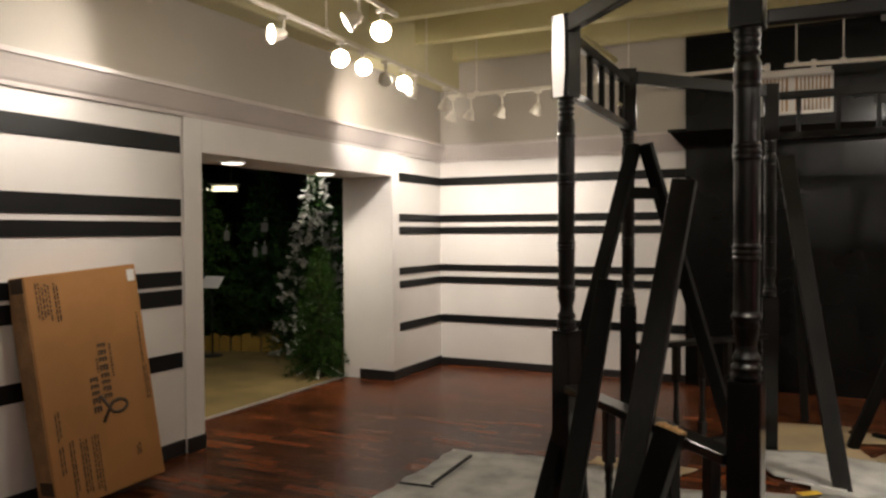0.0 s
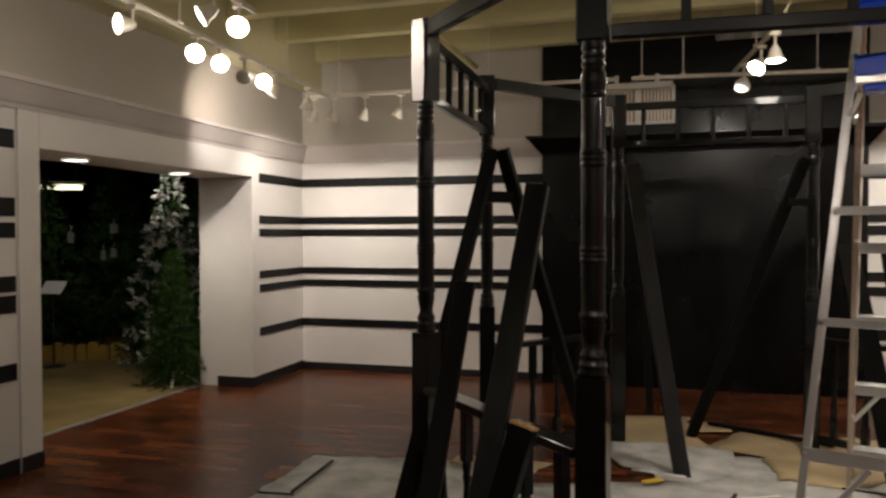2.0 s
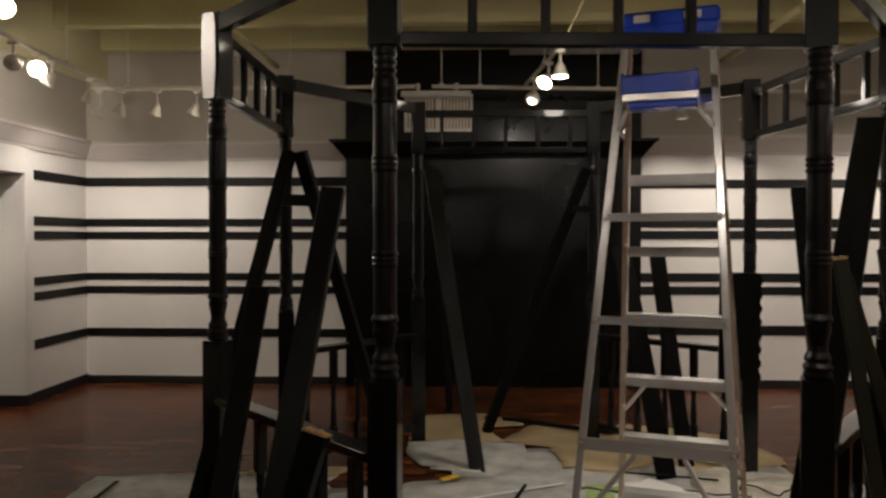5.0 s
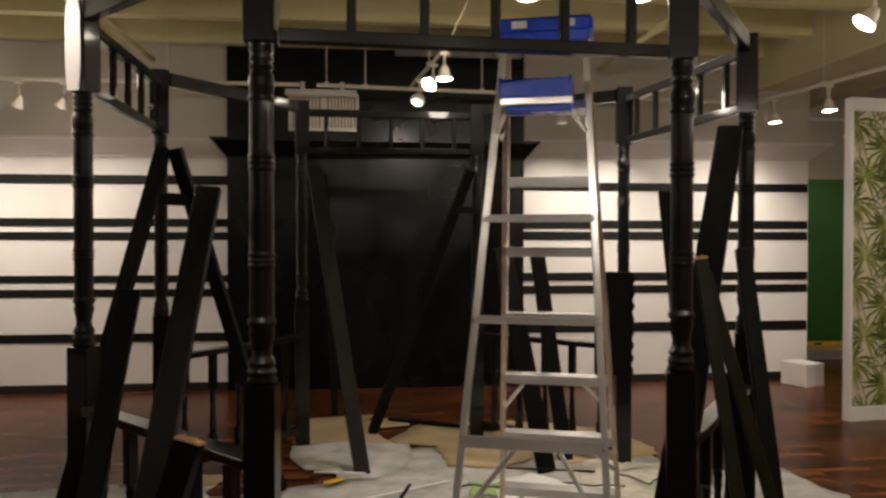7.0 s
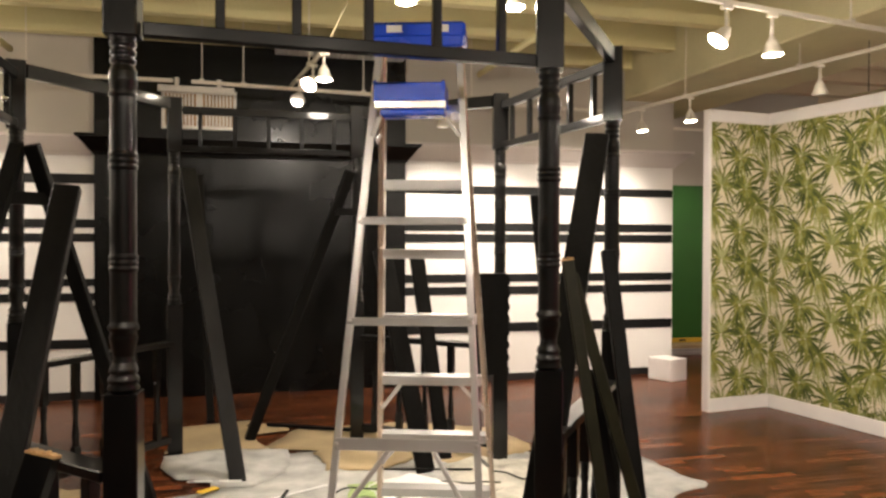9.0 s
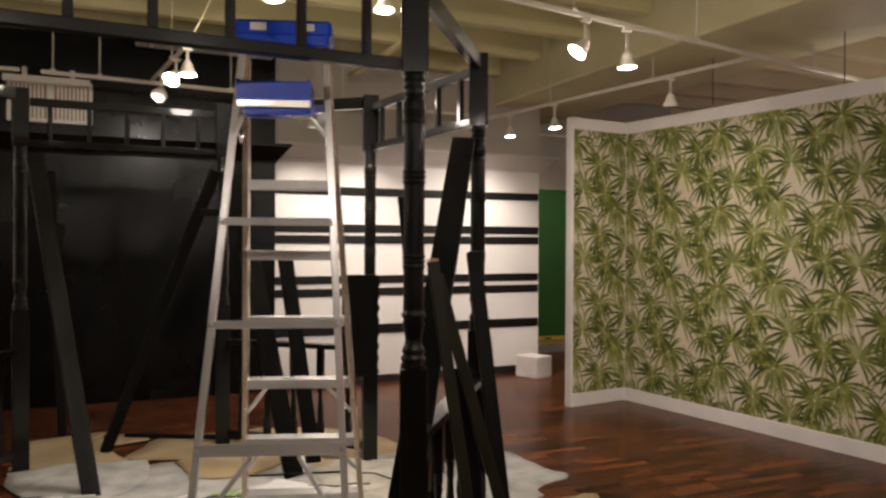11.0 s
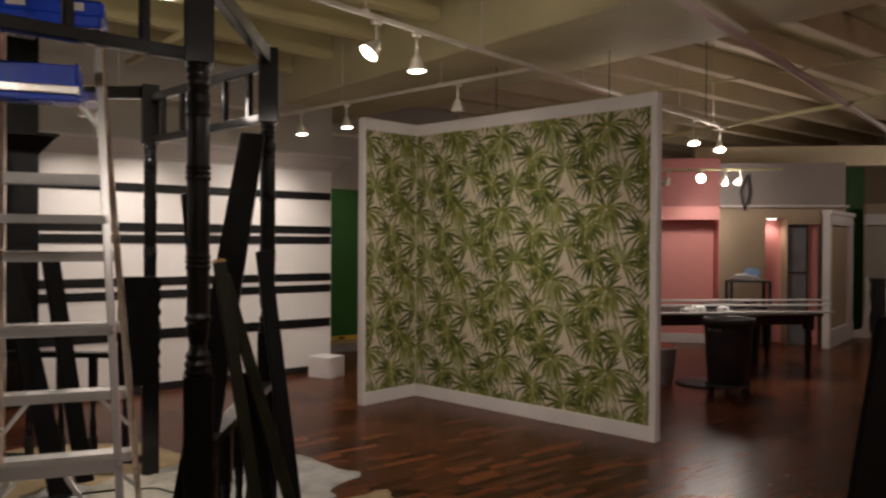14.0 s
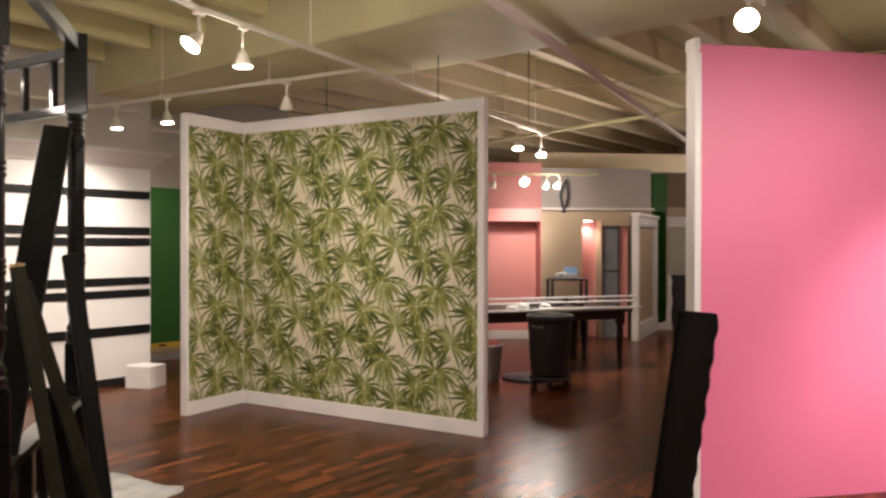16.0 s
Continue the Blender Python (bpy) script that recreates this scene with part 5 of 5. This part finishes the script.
structure("pipe", tube([(10.0, 9.3, 3.0), (9.17, 5.94, 3.0), (8.46, 3.12, 3.0), (7.5, -0.8, 3.0)], 0.026, 12), M_DECK, "cream conduit under the joists", "pipe")
structure("pipe", tube([(6.1, 6.6, 3.0), (6.46, 4.17, 3.0), (6.69, 2.46, 3.0), (7.0, -0.2, 3.0)], 0.010, 10), M_DECK, "thin cream conduit under the joists", "pipe")
structure("pipe", tube([(2.28, 7.22, 3.13), (2.30, 5.6, 3.13)], 0.028, 10), M_CEIL, "cream conduit hung under the joists", "pipe")
structure("pipe", tube([(-1.88, 7.22, 3.11), (-1.91, 5.8, 3.11)], 0.028, 10), M_CEIL, "cream conduit hung under the joists", "pipe")
structure("cable", tube([(0.60, 5.44, 2.865), (0.647, 5.25, 2.963), (0.694, 5.05, 3.066), (0.703, 4.9, 3.173), (0.713, 4.86, TOP)], 0.007, 8), M_DECK, "cream feed cable curving from the track to the ceiling", "cable")
for x, y in ((4.7, 4.9), (5.0, 3.9), (6.4, 3.9)):
    structure("cable", tube([(x, y, 2.66), (x, y, TOP)], 0.004, 6), M_DARK, "thin dark hanging cable", "cable")

# ---- white block and green corner ----
cube = mesh_ob("plinth_cube", box(-0.135, 0.135, -0.15, 0.15, 0, 0.235, 0.006), M_TRIMW)
cube.matrix_world = pose(4.48, 7.40, 0, 0, 0, 20)
tagged(cube, "small white plinth cube beside the striped wall", "plinth")
stack = thing("board_stack", pose(5.75, 9.15, 0, 0, 0, -4), "low stack of pale boards before the green wall", "boards")
for i in range(3):
    part("board", box(-0.9 + 0.05 * i, 0.9 - 0.07 * i, -0.28, 0.25, 0.0012 + 0.045 * i, 0.043 + 0.045 * i, 0.004), M_BUCKET if i < 2 else M_TAN, stack)
level = thing("spirit_level", pose(5.72, 9.10, 0.139, 0, 0, -3), "yellow spirit level lying on stacked boards", "spirit level")
part("body", box(-0.62, 0.62, -0.012, 0.012, 0, 0.06, 0.004), M_YELLOW, level)
for u in (-0.4, 0.0, 0.4):
    part("vial", box(u - 0.05, u + 0.05, -0.014, 0.014, 0.015, 0.045, 0.003), M_DARK, level, "dark vial window")

# ---- the pink wall and its white end ----
W0, W1 = Vector((4.453, 1.565)), Vector((9.6, -2.83))
wd = (W1 - W0).normalized()
wn = Vector((-wd.y, wd.x))
wm = Matrix(((wd.x, wn.x, 0, W0.x), (wd.y, wn.y, 0, W0.y), (0, 0, 1, 0), (0, 0, 0, 1)))
bm = bmesh.new()
add_box(bm, 0.0, (W1 - W0).length, -0.012, 0.06, 0, 2.655, 0.002, wm)
structure("wall_pink", finish(bm), M_PINK, "rose pink painted partition wall", "wall")
bm = bmesh.new()
add_box(bm, -0.03, -0.001, -0.03, 0.07, 0, 2.68, 0.004, wm)
add_box(bm, -0.032, 0.012, -0.034, -0.0125, 0, 2.60, 0.004, wm)
add_box(bm, -0.035, 0.003, -0.036, 0.074, 2.62, 2.685, 0.004, wm)
structure("trim_pink_end", finish(bm), M_TRIMW, "white end post of the pink partition", "trim")

# ---- the far rooms at the right ----
FA, FD = Vector((10.47, 6.46)), Vector((1.38, -1.48)).normalized()
FN = Vector((-FD.y, FD.x))                      # away from the camera
fm = Matrix(((FD.x, FN.x, 0, FA.x), (FD.y, FN.y, 0, FA.y), (0, 0, 1, 0), (0, 0, 0, 1)))


def far_box(bm, s0, s1, n0, n1, z0, z1, bevel=0.0):
    return add_box(bm, s0, s1, n0, n1, z0, z1, bevel, fm)


bm = bmesh.new()                                # salmon end with a wide niche
far_box(bm, -4.2, -1.6, 0, 0.6, 0, 2.07)
far_box(bm, 0.235, 0.25, 0, 0.6, 0, 2.07)
far_box(bm, -1.6, 0.235, 0, 0.6, 1.87, 2.07)
far_box(bm, -1.6, 0.235, 0.35, 0.6, 0, 1.87)
structure("wall_salmon", finish(bm), M_SALMON, "salmon pink wall with a wide shallow niche", "wall")
bm = bmesh.new()
far_box(bm, -4.2, 0.25, 0.002, 0.6, 2.072, 2.80)
structure("wall_rose_upper", finish(bm), M_DUSTY, "dusty rose upper wall over the salmon niche", "wall")
bm = bmesh.new()
far_box(bm, 0.0, 6.0, 0.62, 0.9, 2.73, 3.04, 0.006)
structure("beam_far", finish(bm), M_CEILE, "beige beam behind the far wall", "beam")
bm = bmesh.new()
far_box(bm, -3.0, 0.22, -0.02, -0.002, 0, 0.14, 0.003)
structure("baseboard", finish(bm), M_TRIMW, "white baseboard under the salmon wall", "baseboard")
bm = bmesh.new()                                # beige wall with a narrow niche and a doorway
far_box(bm, 0.252, 0.91, 0.0, 0.6, 0, 2.05)
far_box(bm, 0.91, 1.222, 0.0, 0.6, 1.89, 2.05)
far_box(bm, 1.222, 1.235, 0.0, 0.6, 0, 2.05)
far_box(bm, 1.235, 1.70, 0.0, 0.6, 1.80, 2.05)
far_box(bm, 1.70, 2.05, 0.0, 0.6, 2.004, 2.05)
structure("wall_beige", finish(bm), M_BEIGE, "beige wall with a narrow lit niche", "wall")
bm = bmesh.new()
far_box(bm, 0.252, 2.05, 0.03, 0.6, 2.06, 2.72)
structure("wall_beige_upper", finish(bm), M_MAUVE, "grey upper wall over a ledge", "wall")
bm = bmesh.new()
far_box(bm, 0.252, 2.08, -0.06, 0.03, 2.05, 2.085, 0.004)
structure("trim_ledge", finish(bm), M_CROWN, "pale ledge between beige and grey", "trim")
bm = bmesh.new()
far_box(bm, 0.90, 1.225, 0.30, 0.4, 0, 1.9)
far_box(bm, 1.545, 1.70, 0.12, 0.2, 0, 1.8)
structure("wall_niche_back", finish(bm), M_SALMON, "salmon back of the niches", "wall")
win = thing("glazed_door", pose(0, 0, 0), "dark glazed door standing in the doorway", "door")
bm = bmesh.new()
far_box(bm, 1.25, 1.53, 0.08, 0.10, 0.0, 1.78)
part("glass", finish(bm), M_DOORPANE, win)
for s0, s1, z0, z1 in ((1.24, 1.26, 0, 1.78), (1.52, 1.54, 0, 1.78), (1.26, 1.52, 1.06, 1.09), (1.26, 1.52, 1.76, 1.79)):
    bm = bmesh.new()
    far_box(bm, s0, s1, 0.065, 0.115, z0 + 0.0005, z1)
    part("frame", finish(bm), M_BIN, win)
# a long framed panel running back into the passage
PN = Vector((0.9766, 0.2150))
pm = Matrix(((PN.x, -PN.y, 0, 11.318), (PN.y, PN.x, 0, 4.992), (0, 0, 1, 0), (0, 0, 0, 1)))
panel = thing("display_panel", pm, "white-framed tan display panel beside the far passage", "display panel")
for nm, a, mm in (("board", (0.02, 1.65, 0.002, 0.05, 0.20, 1.82), M_BEIGE), ("stile", (0.02, 0.12, -0.05, 0.0, 0.262, 1.788), M_TRIMW), ("stile", (1.40, 1.67, -0.05, 0.0, 0.262, 1.788), M_TRIMW),
                  ("end_post", (-0.012, 0.018, -0.052, 0.052, 0, 1.94), M_TRIMW), ("header", (0.02, 1.67, -0.05, 0.05, 1.79, 1.94), M_TRIMW), ("cornice", (-0.03, 1.68, -0.08, 0.06, 1.942, 2.0), M_TRIMW),
                  ("fillet", (0.02, 1.67, -0.062, -0.051, 1.82, 1.85), M_TRIMW), ("plinth", (0.02, 1.67, -0.06, 0.05, 0, 0.26), M_TRIMW)):
    part(nm, box(*a, 0.004), mm, panel)
bm = bmesh.new()
add_box(bm, 0, 0.265, 0.0, 0.15, 0, 3.1, 0.0, pose(14.369, 5.973, 0, 0, 0, -49.6))
structure("wall_green_far", finish(bm), M_GREEN, "green wall end at the far passage", "wall")
bm = bmesh.new()
far_box(bm, 3.07, 5.4, 1.9, 2.0, 0, 2.2)
structure("wall_passage_back", finish(bm), M_BEIGE, "dim beige wall behind the far passage", "wall")
bm = bmesh.new()
far_box(bm, 3.05, 3.8, 1.84, 1.898, 0.0, 1.81)
structure("wall_grey_passage", finish(bm), M_GREY, "dim grey passage wall", "wall")
bm = bmesh.new()
far_box(bm, 3.03, 3.8, 1.80, 1.896, 1.83, 2.02, 0.004)
structure("trim_passage_header", finish(bm), M_TRIMW, "white header over the far passage", "trim")
# ornate white easel foot beside the passage, with dark furniture behind
prof = [(-0.30, 0), (0.10, 0), (0.10, 0.05), (0.085, 0.10), (0.07, 0.30), (0.10, 0.50), (0.07, 0.70), (0.09, 0.85), (0.05, 0.98), (0.01, 0.95), (0.02, 0.65), (0.0, 0.35), (-0.02, 0.14), (-0.14, 0.10), (-0.30, 0.05)]
b = prism(prof, -0.05, 0.05, pose(13.20, 5.23, 0, 90, 0, -65))
tagged(mesh_ob("bracket_foot", b, M_TRIMW), "white curved furniture bracket on the floor", "bracket")
bm = bmesh.new()
far_box(bm, 2.96, 3.16, 1.25, 1.6, 0, 0.95, 0.02)
tagged(mesh_ob("cabinet", finish(bm), M_BIN), "dark cabinet in the far passage", "cabinet")
hook = thing("wall_bracket", fm @ pose(0.60, -0.05, 2.27), "dark diamond-shaped bracket on the grey wall", "bracket")
for a, b in (((0, 0, -0.26), (0.07, 0, 0)), ((0.07, 0, 0), (0.03, 0, 0.26)), ((0.03, 0, 0.26), (-0.06, 0, 0.02)), ((-0.06, 0, 0.02), (0, 0, -0.26))):
    part("bar", beam_between(a, b, 0.035, 0.03, (0, 1, 0), 0.004), M_BIN, hook)
dl = thing("downlight", fm @ pose(1.06, 0.2, 1.888), "small downlight in the narrow niche", "downlight")
part("lens", lathe([(-0.012, 0.07), (-0.002, 0.07)], 20), M_DOWN, dl, "glowing lens")
p = fm @ Vector((1.06, 0.2, 1.86))
spot(p, p + Vector((0, 0, -1)), 7, 130, 0.9, WARM, 0.05)
for s, w, z in ((-0.2, 22, 2.45), (0.13, 14, 2.45), (-0.65, 0, 2.45), (0.33, 0, 2.45)):
    q = fm @ Vector((s, -0.9, 0))
    aim = fm @ Vector((s - 0.4, 0.3, 1.2))
    lamp_head(q.x, q.y, (0, 0, 1.6) if s == -0.2 else aim, w > 0, 24 if w else 0, 75, top=2.531 + 0.016, glass=M_LIT if w else None)
q0, q1 = fm @ Vector((-1.2, -0.9, 0)), fm @ Vector((0.9, -0.9, 0))
far_rail = thing("light_track", pose(q0.x, q0.y, 2.54), "ivory lighting track before the salmon wall", "light track", "lighting tracks")
part("rail", beam_between((0, 0, 0), (q1.x - q0.x, q1.y - q0.y, 0), 0.03, 0.02, (0, 0, 1), 0.003), M_DECK, far_rail)
part("drop_rod", tube([(0.3, -0.32, 0), (0.3, -0.32, TOP - 2.54)], 0.006, 6), M_FIX, far_rail)

# work table with pale strips laid on it
TA, TD = Vector((7.2, 5.0)), Vector((1.55, -1.03)).normalized()
TN = Vector((-TD.y, TD.x))
tm = Matrix(((TD.x, TN.x, 0, TA.x), (TD.y, TN.y, 0, TA.y), (0, 0, 1, 0), (0, 0, 0, 1)))
table = thing("work_table", tm, "dark mahogany work table with turned legs", "table")
part("tabletop", box(-0.75, 1.93, -0.05, 1.02, 0.695, 0.725, 0.006), M_DWOOD, table)
part("apron", box(-0.66, 1.84, 0.0, 0.025, 0.60, 0.695, 0.003), M_DWOOD, table)
part("apron", box(-0.66, 1.84, 0.93, 0.955, 0.60, 0.695, 0.003), M_DWOOD, table)
part("apron", box(1.815, 1.84, 0.025, 0.93, 0.60, 0.695, 0.003), M_DWOOD, table)
LEG = [(0, 0.022), (0.03, 0.03), (0.06, 0.022), (0.10, 0.028), (0.35, 0.038), (0.46, 0.042), (0.49, 0.030), (0.51, 0.045), (0.53, 0.034), (0.545, 0.045)]
for x, y in ((-0.62, 0.03), (1.80, 0.03), (-0.62, 0.92), (1.80, 0.92)):
    bm = lathe(LEG, 14)
    add_box(bm, -0.045, 0.045, -0.045, 0.045, 0.543, 0.6948, 0.003)
    bmesh.ops.transform(bm, matrix=pose(x, y, 0), verts=bm.verts)
    part("leg", bm, M_DWOOD, table)
for i, (n, u0, u1, z, w) in enumerate(((-0.02, -0.9, 0.75, 0.727, 0.05), (0.05, 0.78, 2.12, 0.727, 0.03), (0.62, -0.2, 2.48, 0.757, 0.045), (0.86, 0.1, 2.63, 0.797, 0.04))):
    b = box(u0, u1, n - w / 2, n + w / 2, z, z + 0.022, 0.004)
    ob = mesh_ob("moulding_strip", b, M_PAPER)
    ob.matrix_world = tm @ pose(0, 0, 0, 0, 0, (i - 1) * 0.8)
    tagged(ob, "long white moulding strip lying on the work table", "moulding strip", "white moulding strips")
for i, (u, n) in enumerate(((0.55, 0.14), (0.72, 0.20), (0.88, 0.16))):
    pts = [(u + 0.09 * math.cos(a) + 0.02 * math.sin(3 * a), n + 0.05 * math.sin(a), 0.733 + 0.02 * abs(math.sin(2 * a + i))) for a in [k * 0.42 for k in range(15)]]
    ob = mesh_ob("cable_loop", tube(pts, 0.006, 6), M_PAPER if i != 1 else M_DARK)
    ob.matrix_world = tm
    tagged(ob, ("white" if i != 1 else "black") + " cable coiled on the work table", "cable", "cables on the table")
for u in (0.25, 1.55):
    for n, h in ((0.62, 0.030), (0.86, 0.070)):
        ob = mesh_ob("packing_block", box(u - 0.05, u + 0.05, n - 0.06, n + 0.06, 0.7255, 0.7255 + h - 0.001 + 0.0015, 0.004), M_DWOOD)
        ob.matrix_world = tm
        tagged(ob, "dark packing block under the moulding strips", "block", "packing blocks")
ob = mesh_ob("tool_box", box(-0.25, 0.20, 0.38, 0.54, 0.727, 0.772, 0.01), M_BIN)
ob.matrix_world = tm
tagged(ob, "flat black tool case on the work table", "tool case")
ob = mesh_ob("tool_box", box(0.85, 1.40, 0.68, 0.80, 0.727, 0.79, 0.01), M_BIN)
ob.matrix_world = tm
tagged(ob, "flat black tool case on the work table", "tool case")

rnd = random.Random(71)
for u, n, size in ((0.42, 0.12, 0.085), (0.63, 0.30, 0.10), (0.95, 0.34, 0.075)):
    bm = bmesh.new()
    bmesh.ops.create_icosphere(bm, subdivisions=3, radius=size)
    for v in bm.verts:
        v.co *= 0.72 + 0.28 * rnd.random()
        v.co.z = max(-size * 0.30, v.co.z * 0.55)
    ob = mesh_ob("crumpled_paper", bm, M_PAPER)
    ob.matrix_world = tm @ pose(u, n, 0.7265 + size * 0.30)
    tagged(ob, "crumpled white paper lying on the work table", "paper", "crumpled papers")

# dustbin on its dolly, bucket and lid
dustbin = thing("dustbin", pose(7.13, 4.08, 0), "round charcoal plastic dustbin on a wheeled dolly", "dustbin")
part("body", lathe([(0.13, 0.19), (0.14, 0.20), (0.66, 0.232), (0.70, 0.236), (0.705, 0.25), (0.75, 0.252), (0.765, 0.245), (0.765, 0.228), (0.70, 0.222), (0.16, 0.185)], 32, cap=False), M_BIN, dustbin)
part("bottom", lathe([(0.125, 0.19), (0.16, 0.19)], 32), M_BIN, dustbin)
part("dolly", lathe([(0.085, 0.215), (0.09, 0.225), (0.12, 0.225), (0.124, 0.21)], 28), M_BIN, dustbin)
for k in range(4):
    a = k * math.pi / 2 + 0.6
    bm = tube([(math.cos(a) * 0.17 - 0.012 * math.sin(a), math.sin(a) * 0.17 + 0.012 * math.cos(a), 0.042), (math.cos(a) * 0.17 + 0.012 * math.sin(a), math.sin(a) * 0.17 - 0.012 * math.cos(a), 0.042)], 0.042, 14)
    part("caster", bm, M_BIN, dustbin)
for sy in (-1, 1):
    part("handle", tube([(sy * 0.248, -0.06, 0.66), (sy * 0.285, -0.05, 0.65), (sy * 0.285, 0.05, 0.65), (sy * 0.248, 0.06, 0.66)], 0.012, 8), M_BIN, dustbin)
ob = mesh_ob("round_cover", lathe([(0.0, 0.27), (0.02, 0.272), (0.03, 0.25), (0.045, 0.10), (0.05, 0.02)], 32), M_BIN)
ob.matrix_world = pose(7.42, 4.55, 0.001)
tagged(ob, "charcoal round cover lying on the floor", "cover")
bucket = thing("bucket", pose(7.10, 4.86, 0), "grey plastic bucket holding a red-brown rag", "bucket")
part("pail", lathe([(0.002, 0.125), (0.01, 0.13), (0.36, 0.165), (0.375, 0.175), (0.395, 0.175), (0.395, 0.162), (0.02, 0.12)], 26, cap=False), M_BUCKET, bucket)
part("base", lathe([(0.001, 0.125), (0.02, 0.125)], 26), M_BUCKET, bucket)
bm = lathe([(0.36, 0.155), (0.40, 0.15), (0.425, 0.10), (0.43, 0.02)], 20)
for v in bm.verts:
    v.co.z += 0.012 * math.sin(9 * v.co.x) * math.cos(11 * v.co.y + 1)
part("rag", bm, M_REDCLOTH, bucket, "red-brown rag")
ob = thing("dustbin", pose(9.15, 5.05, 0), "second dark dustbin behind the work table", "dustbin")
part("body", lathe([(0.0, 0.17), (0.02, 0.18), (0.60, 0.21), (0.62, 0.225), (0.66, 0.225)], 26), M_BIN, ob)

# small black stand with a tilted device
stand = thing("side_stand", fm @ pose(0.29, -0.55, 0), "small black open stand by the far wall", "stand")
part("top", box(0, 0.56, 0, 0.34, 0.95, 0.975, 0.004), M_BIN, stand)
part("shelf", box(0.02, 0.54, 0.02, 0.32, 0.45, 0.47, 0.004), M_BIN, stand)
for x in (0.015, 0.545):
    for y in (0.015, 0.325):
        part("leg", box(x - 0.02, x + 0.02, y - 0.02, y + 0.02, 0, 0.95, 0.003), M_BIN, stand)
dev = thing("desk_phone", fm @ pose(0.56, -0.40, 0.976), "white device with a tilted blue screen", "device")
bm = bmesh.new()
add_box(bm, -0.22, 0.16, -0.11, 0.09, 0.0, 0.035, 0.010)
add_box(bm, -0.12, 0.14, -0.09, 0.08, 0.030, 0.075, 0.012, pose(0, 0, 0, 6, 4, 0))
part("base", finish(bm), M_BUCKET, dev, "grey moulded base")
part("handset", tube([(-0.20, -0.07, 0.055), (-0.17, -0.075, 0.070), (-0.06, -0.075, 0.085), (-0.03, -0.07, 0.075)], 0.022, 10), M_PAPER, dev, "white handset")
bm = bmesh.new()
add_box(bm, -0.04, 0.16, -0.008, 0.008, 0.0, 0.13, 0.004, pose(0.02, 0.05, 0.065, -35, 0, -8))
part("screen", finish(bm), mat("pale blue screen glass", (0.16, 0.26, 0.42), 0.2, var=0.1), dev, "blue screen")

# ---- the strip floor: narrow pieces laid along x ----
SW = 0.068
rows_y = []
rnd = random.Random(17)


def strip_row(y, x0, x1):
    x = x0 - rnd.uniform(0, 0.4)
    while x < x1:
        n = rnd.choice((0.22, 0.28, 0.34, 0.42))
        a, b = max(x, x0), min(x + n, x1)
        if b - a > 0.03:
            yield a, b
        x += n


NEAR = (2.6, 4.4, 2.3, 3.5)                 # stretch of floor with separate pieces
piece_mesh = {}
verts, faces = [], []
y = -4.95
count = 0
separate = []
while y < 13.8:
    wide = y > 7.72
    x0, x1 = (EX + 0.01, 16.9) if wide else (DX + 0.03 if D0 < y < D1 - SW else LX + 0.002, 16.9)
    for a, b in strip_row(y, x0, x1):
        cx, cy = (a + b) / 2, y + SW / 2
        if NEAR[0] < cx < NEAR[1] and NEAR[2] < cy < NEAR[3] and len(separate) < 295:
            separate.append((a, b, y))
            continue
        g = 0.0007
        k = len(verts)
        p, q, r, s = a + g, b - g, y + g, y + SW - g
        e = 0.0012
        verts += [(p, r, -0.012), (q, r, -0.012), (q, s, -0.012), (p, s, -0.012), (p, r, -e), (q, r, -e), (q, s, -e), (p, s, -e), (p + e, r + e, 0), (q - e, r + e, 0), (q - e, s - e, 0), (p + e, s - e, 0)]
        for j in range(4):
            j2 = (j + 1) % 4
            faces.append((k + 4 + j, k + 4 + j2, k + 8 + j2, k + 8 + j))
        faces.append((k + 8, k + 9, k + 10, k + 11))
    y += SW
me = bpy.data.meshes.new("strips")
me.from_pydata(verts, [], faces)
me.update()
me.materials.append(M_FLOOR)
strips = new("strips", me)
floor_ob = bpy.data.objects["floor"]
strips.parent = floor_ob
tagged(strips, "joined cherry strips", kind="stuff")
for a, b, yy in separate:
    key = round(b - a, 2)
    if key not in piece_mesh:
        bm = bmesh.new()
        h = (key - 0.0014) / 2
        add_box(bm, -h, h, -SW / 2 + 0.0007, SW / 2 - 0.0007, -0.0119, 0.0, 0.0012)
        pm = bpy.data.meshes.new("strip")
        finish(bm).to_mesh(pm)
        bm.free()
        pm.materials.append(M_FLOORP)
        piece_mesh[key] = pm
    ob = new("strip", piece_mesh[key])
    ob.location = ((a + b) / 2, yy + SW / 2, 0)
    ob.parent = floor_ob
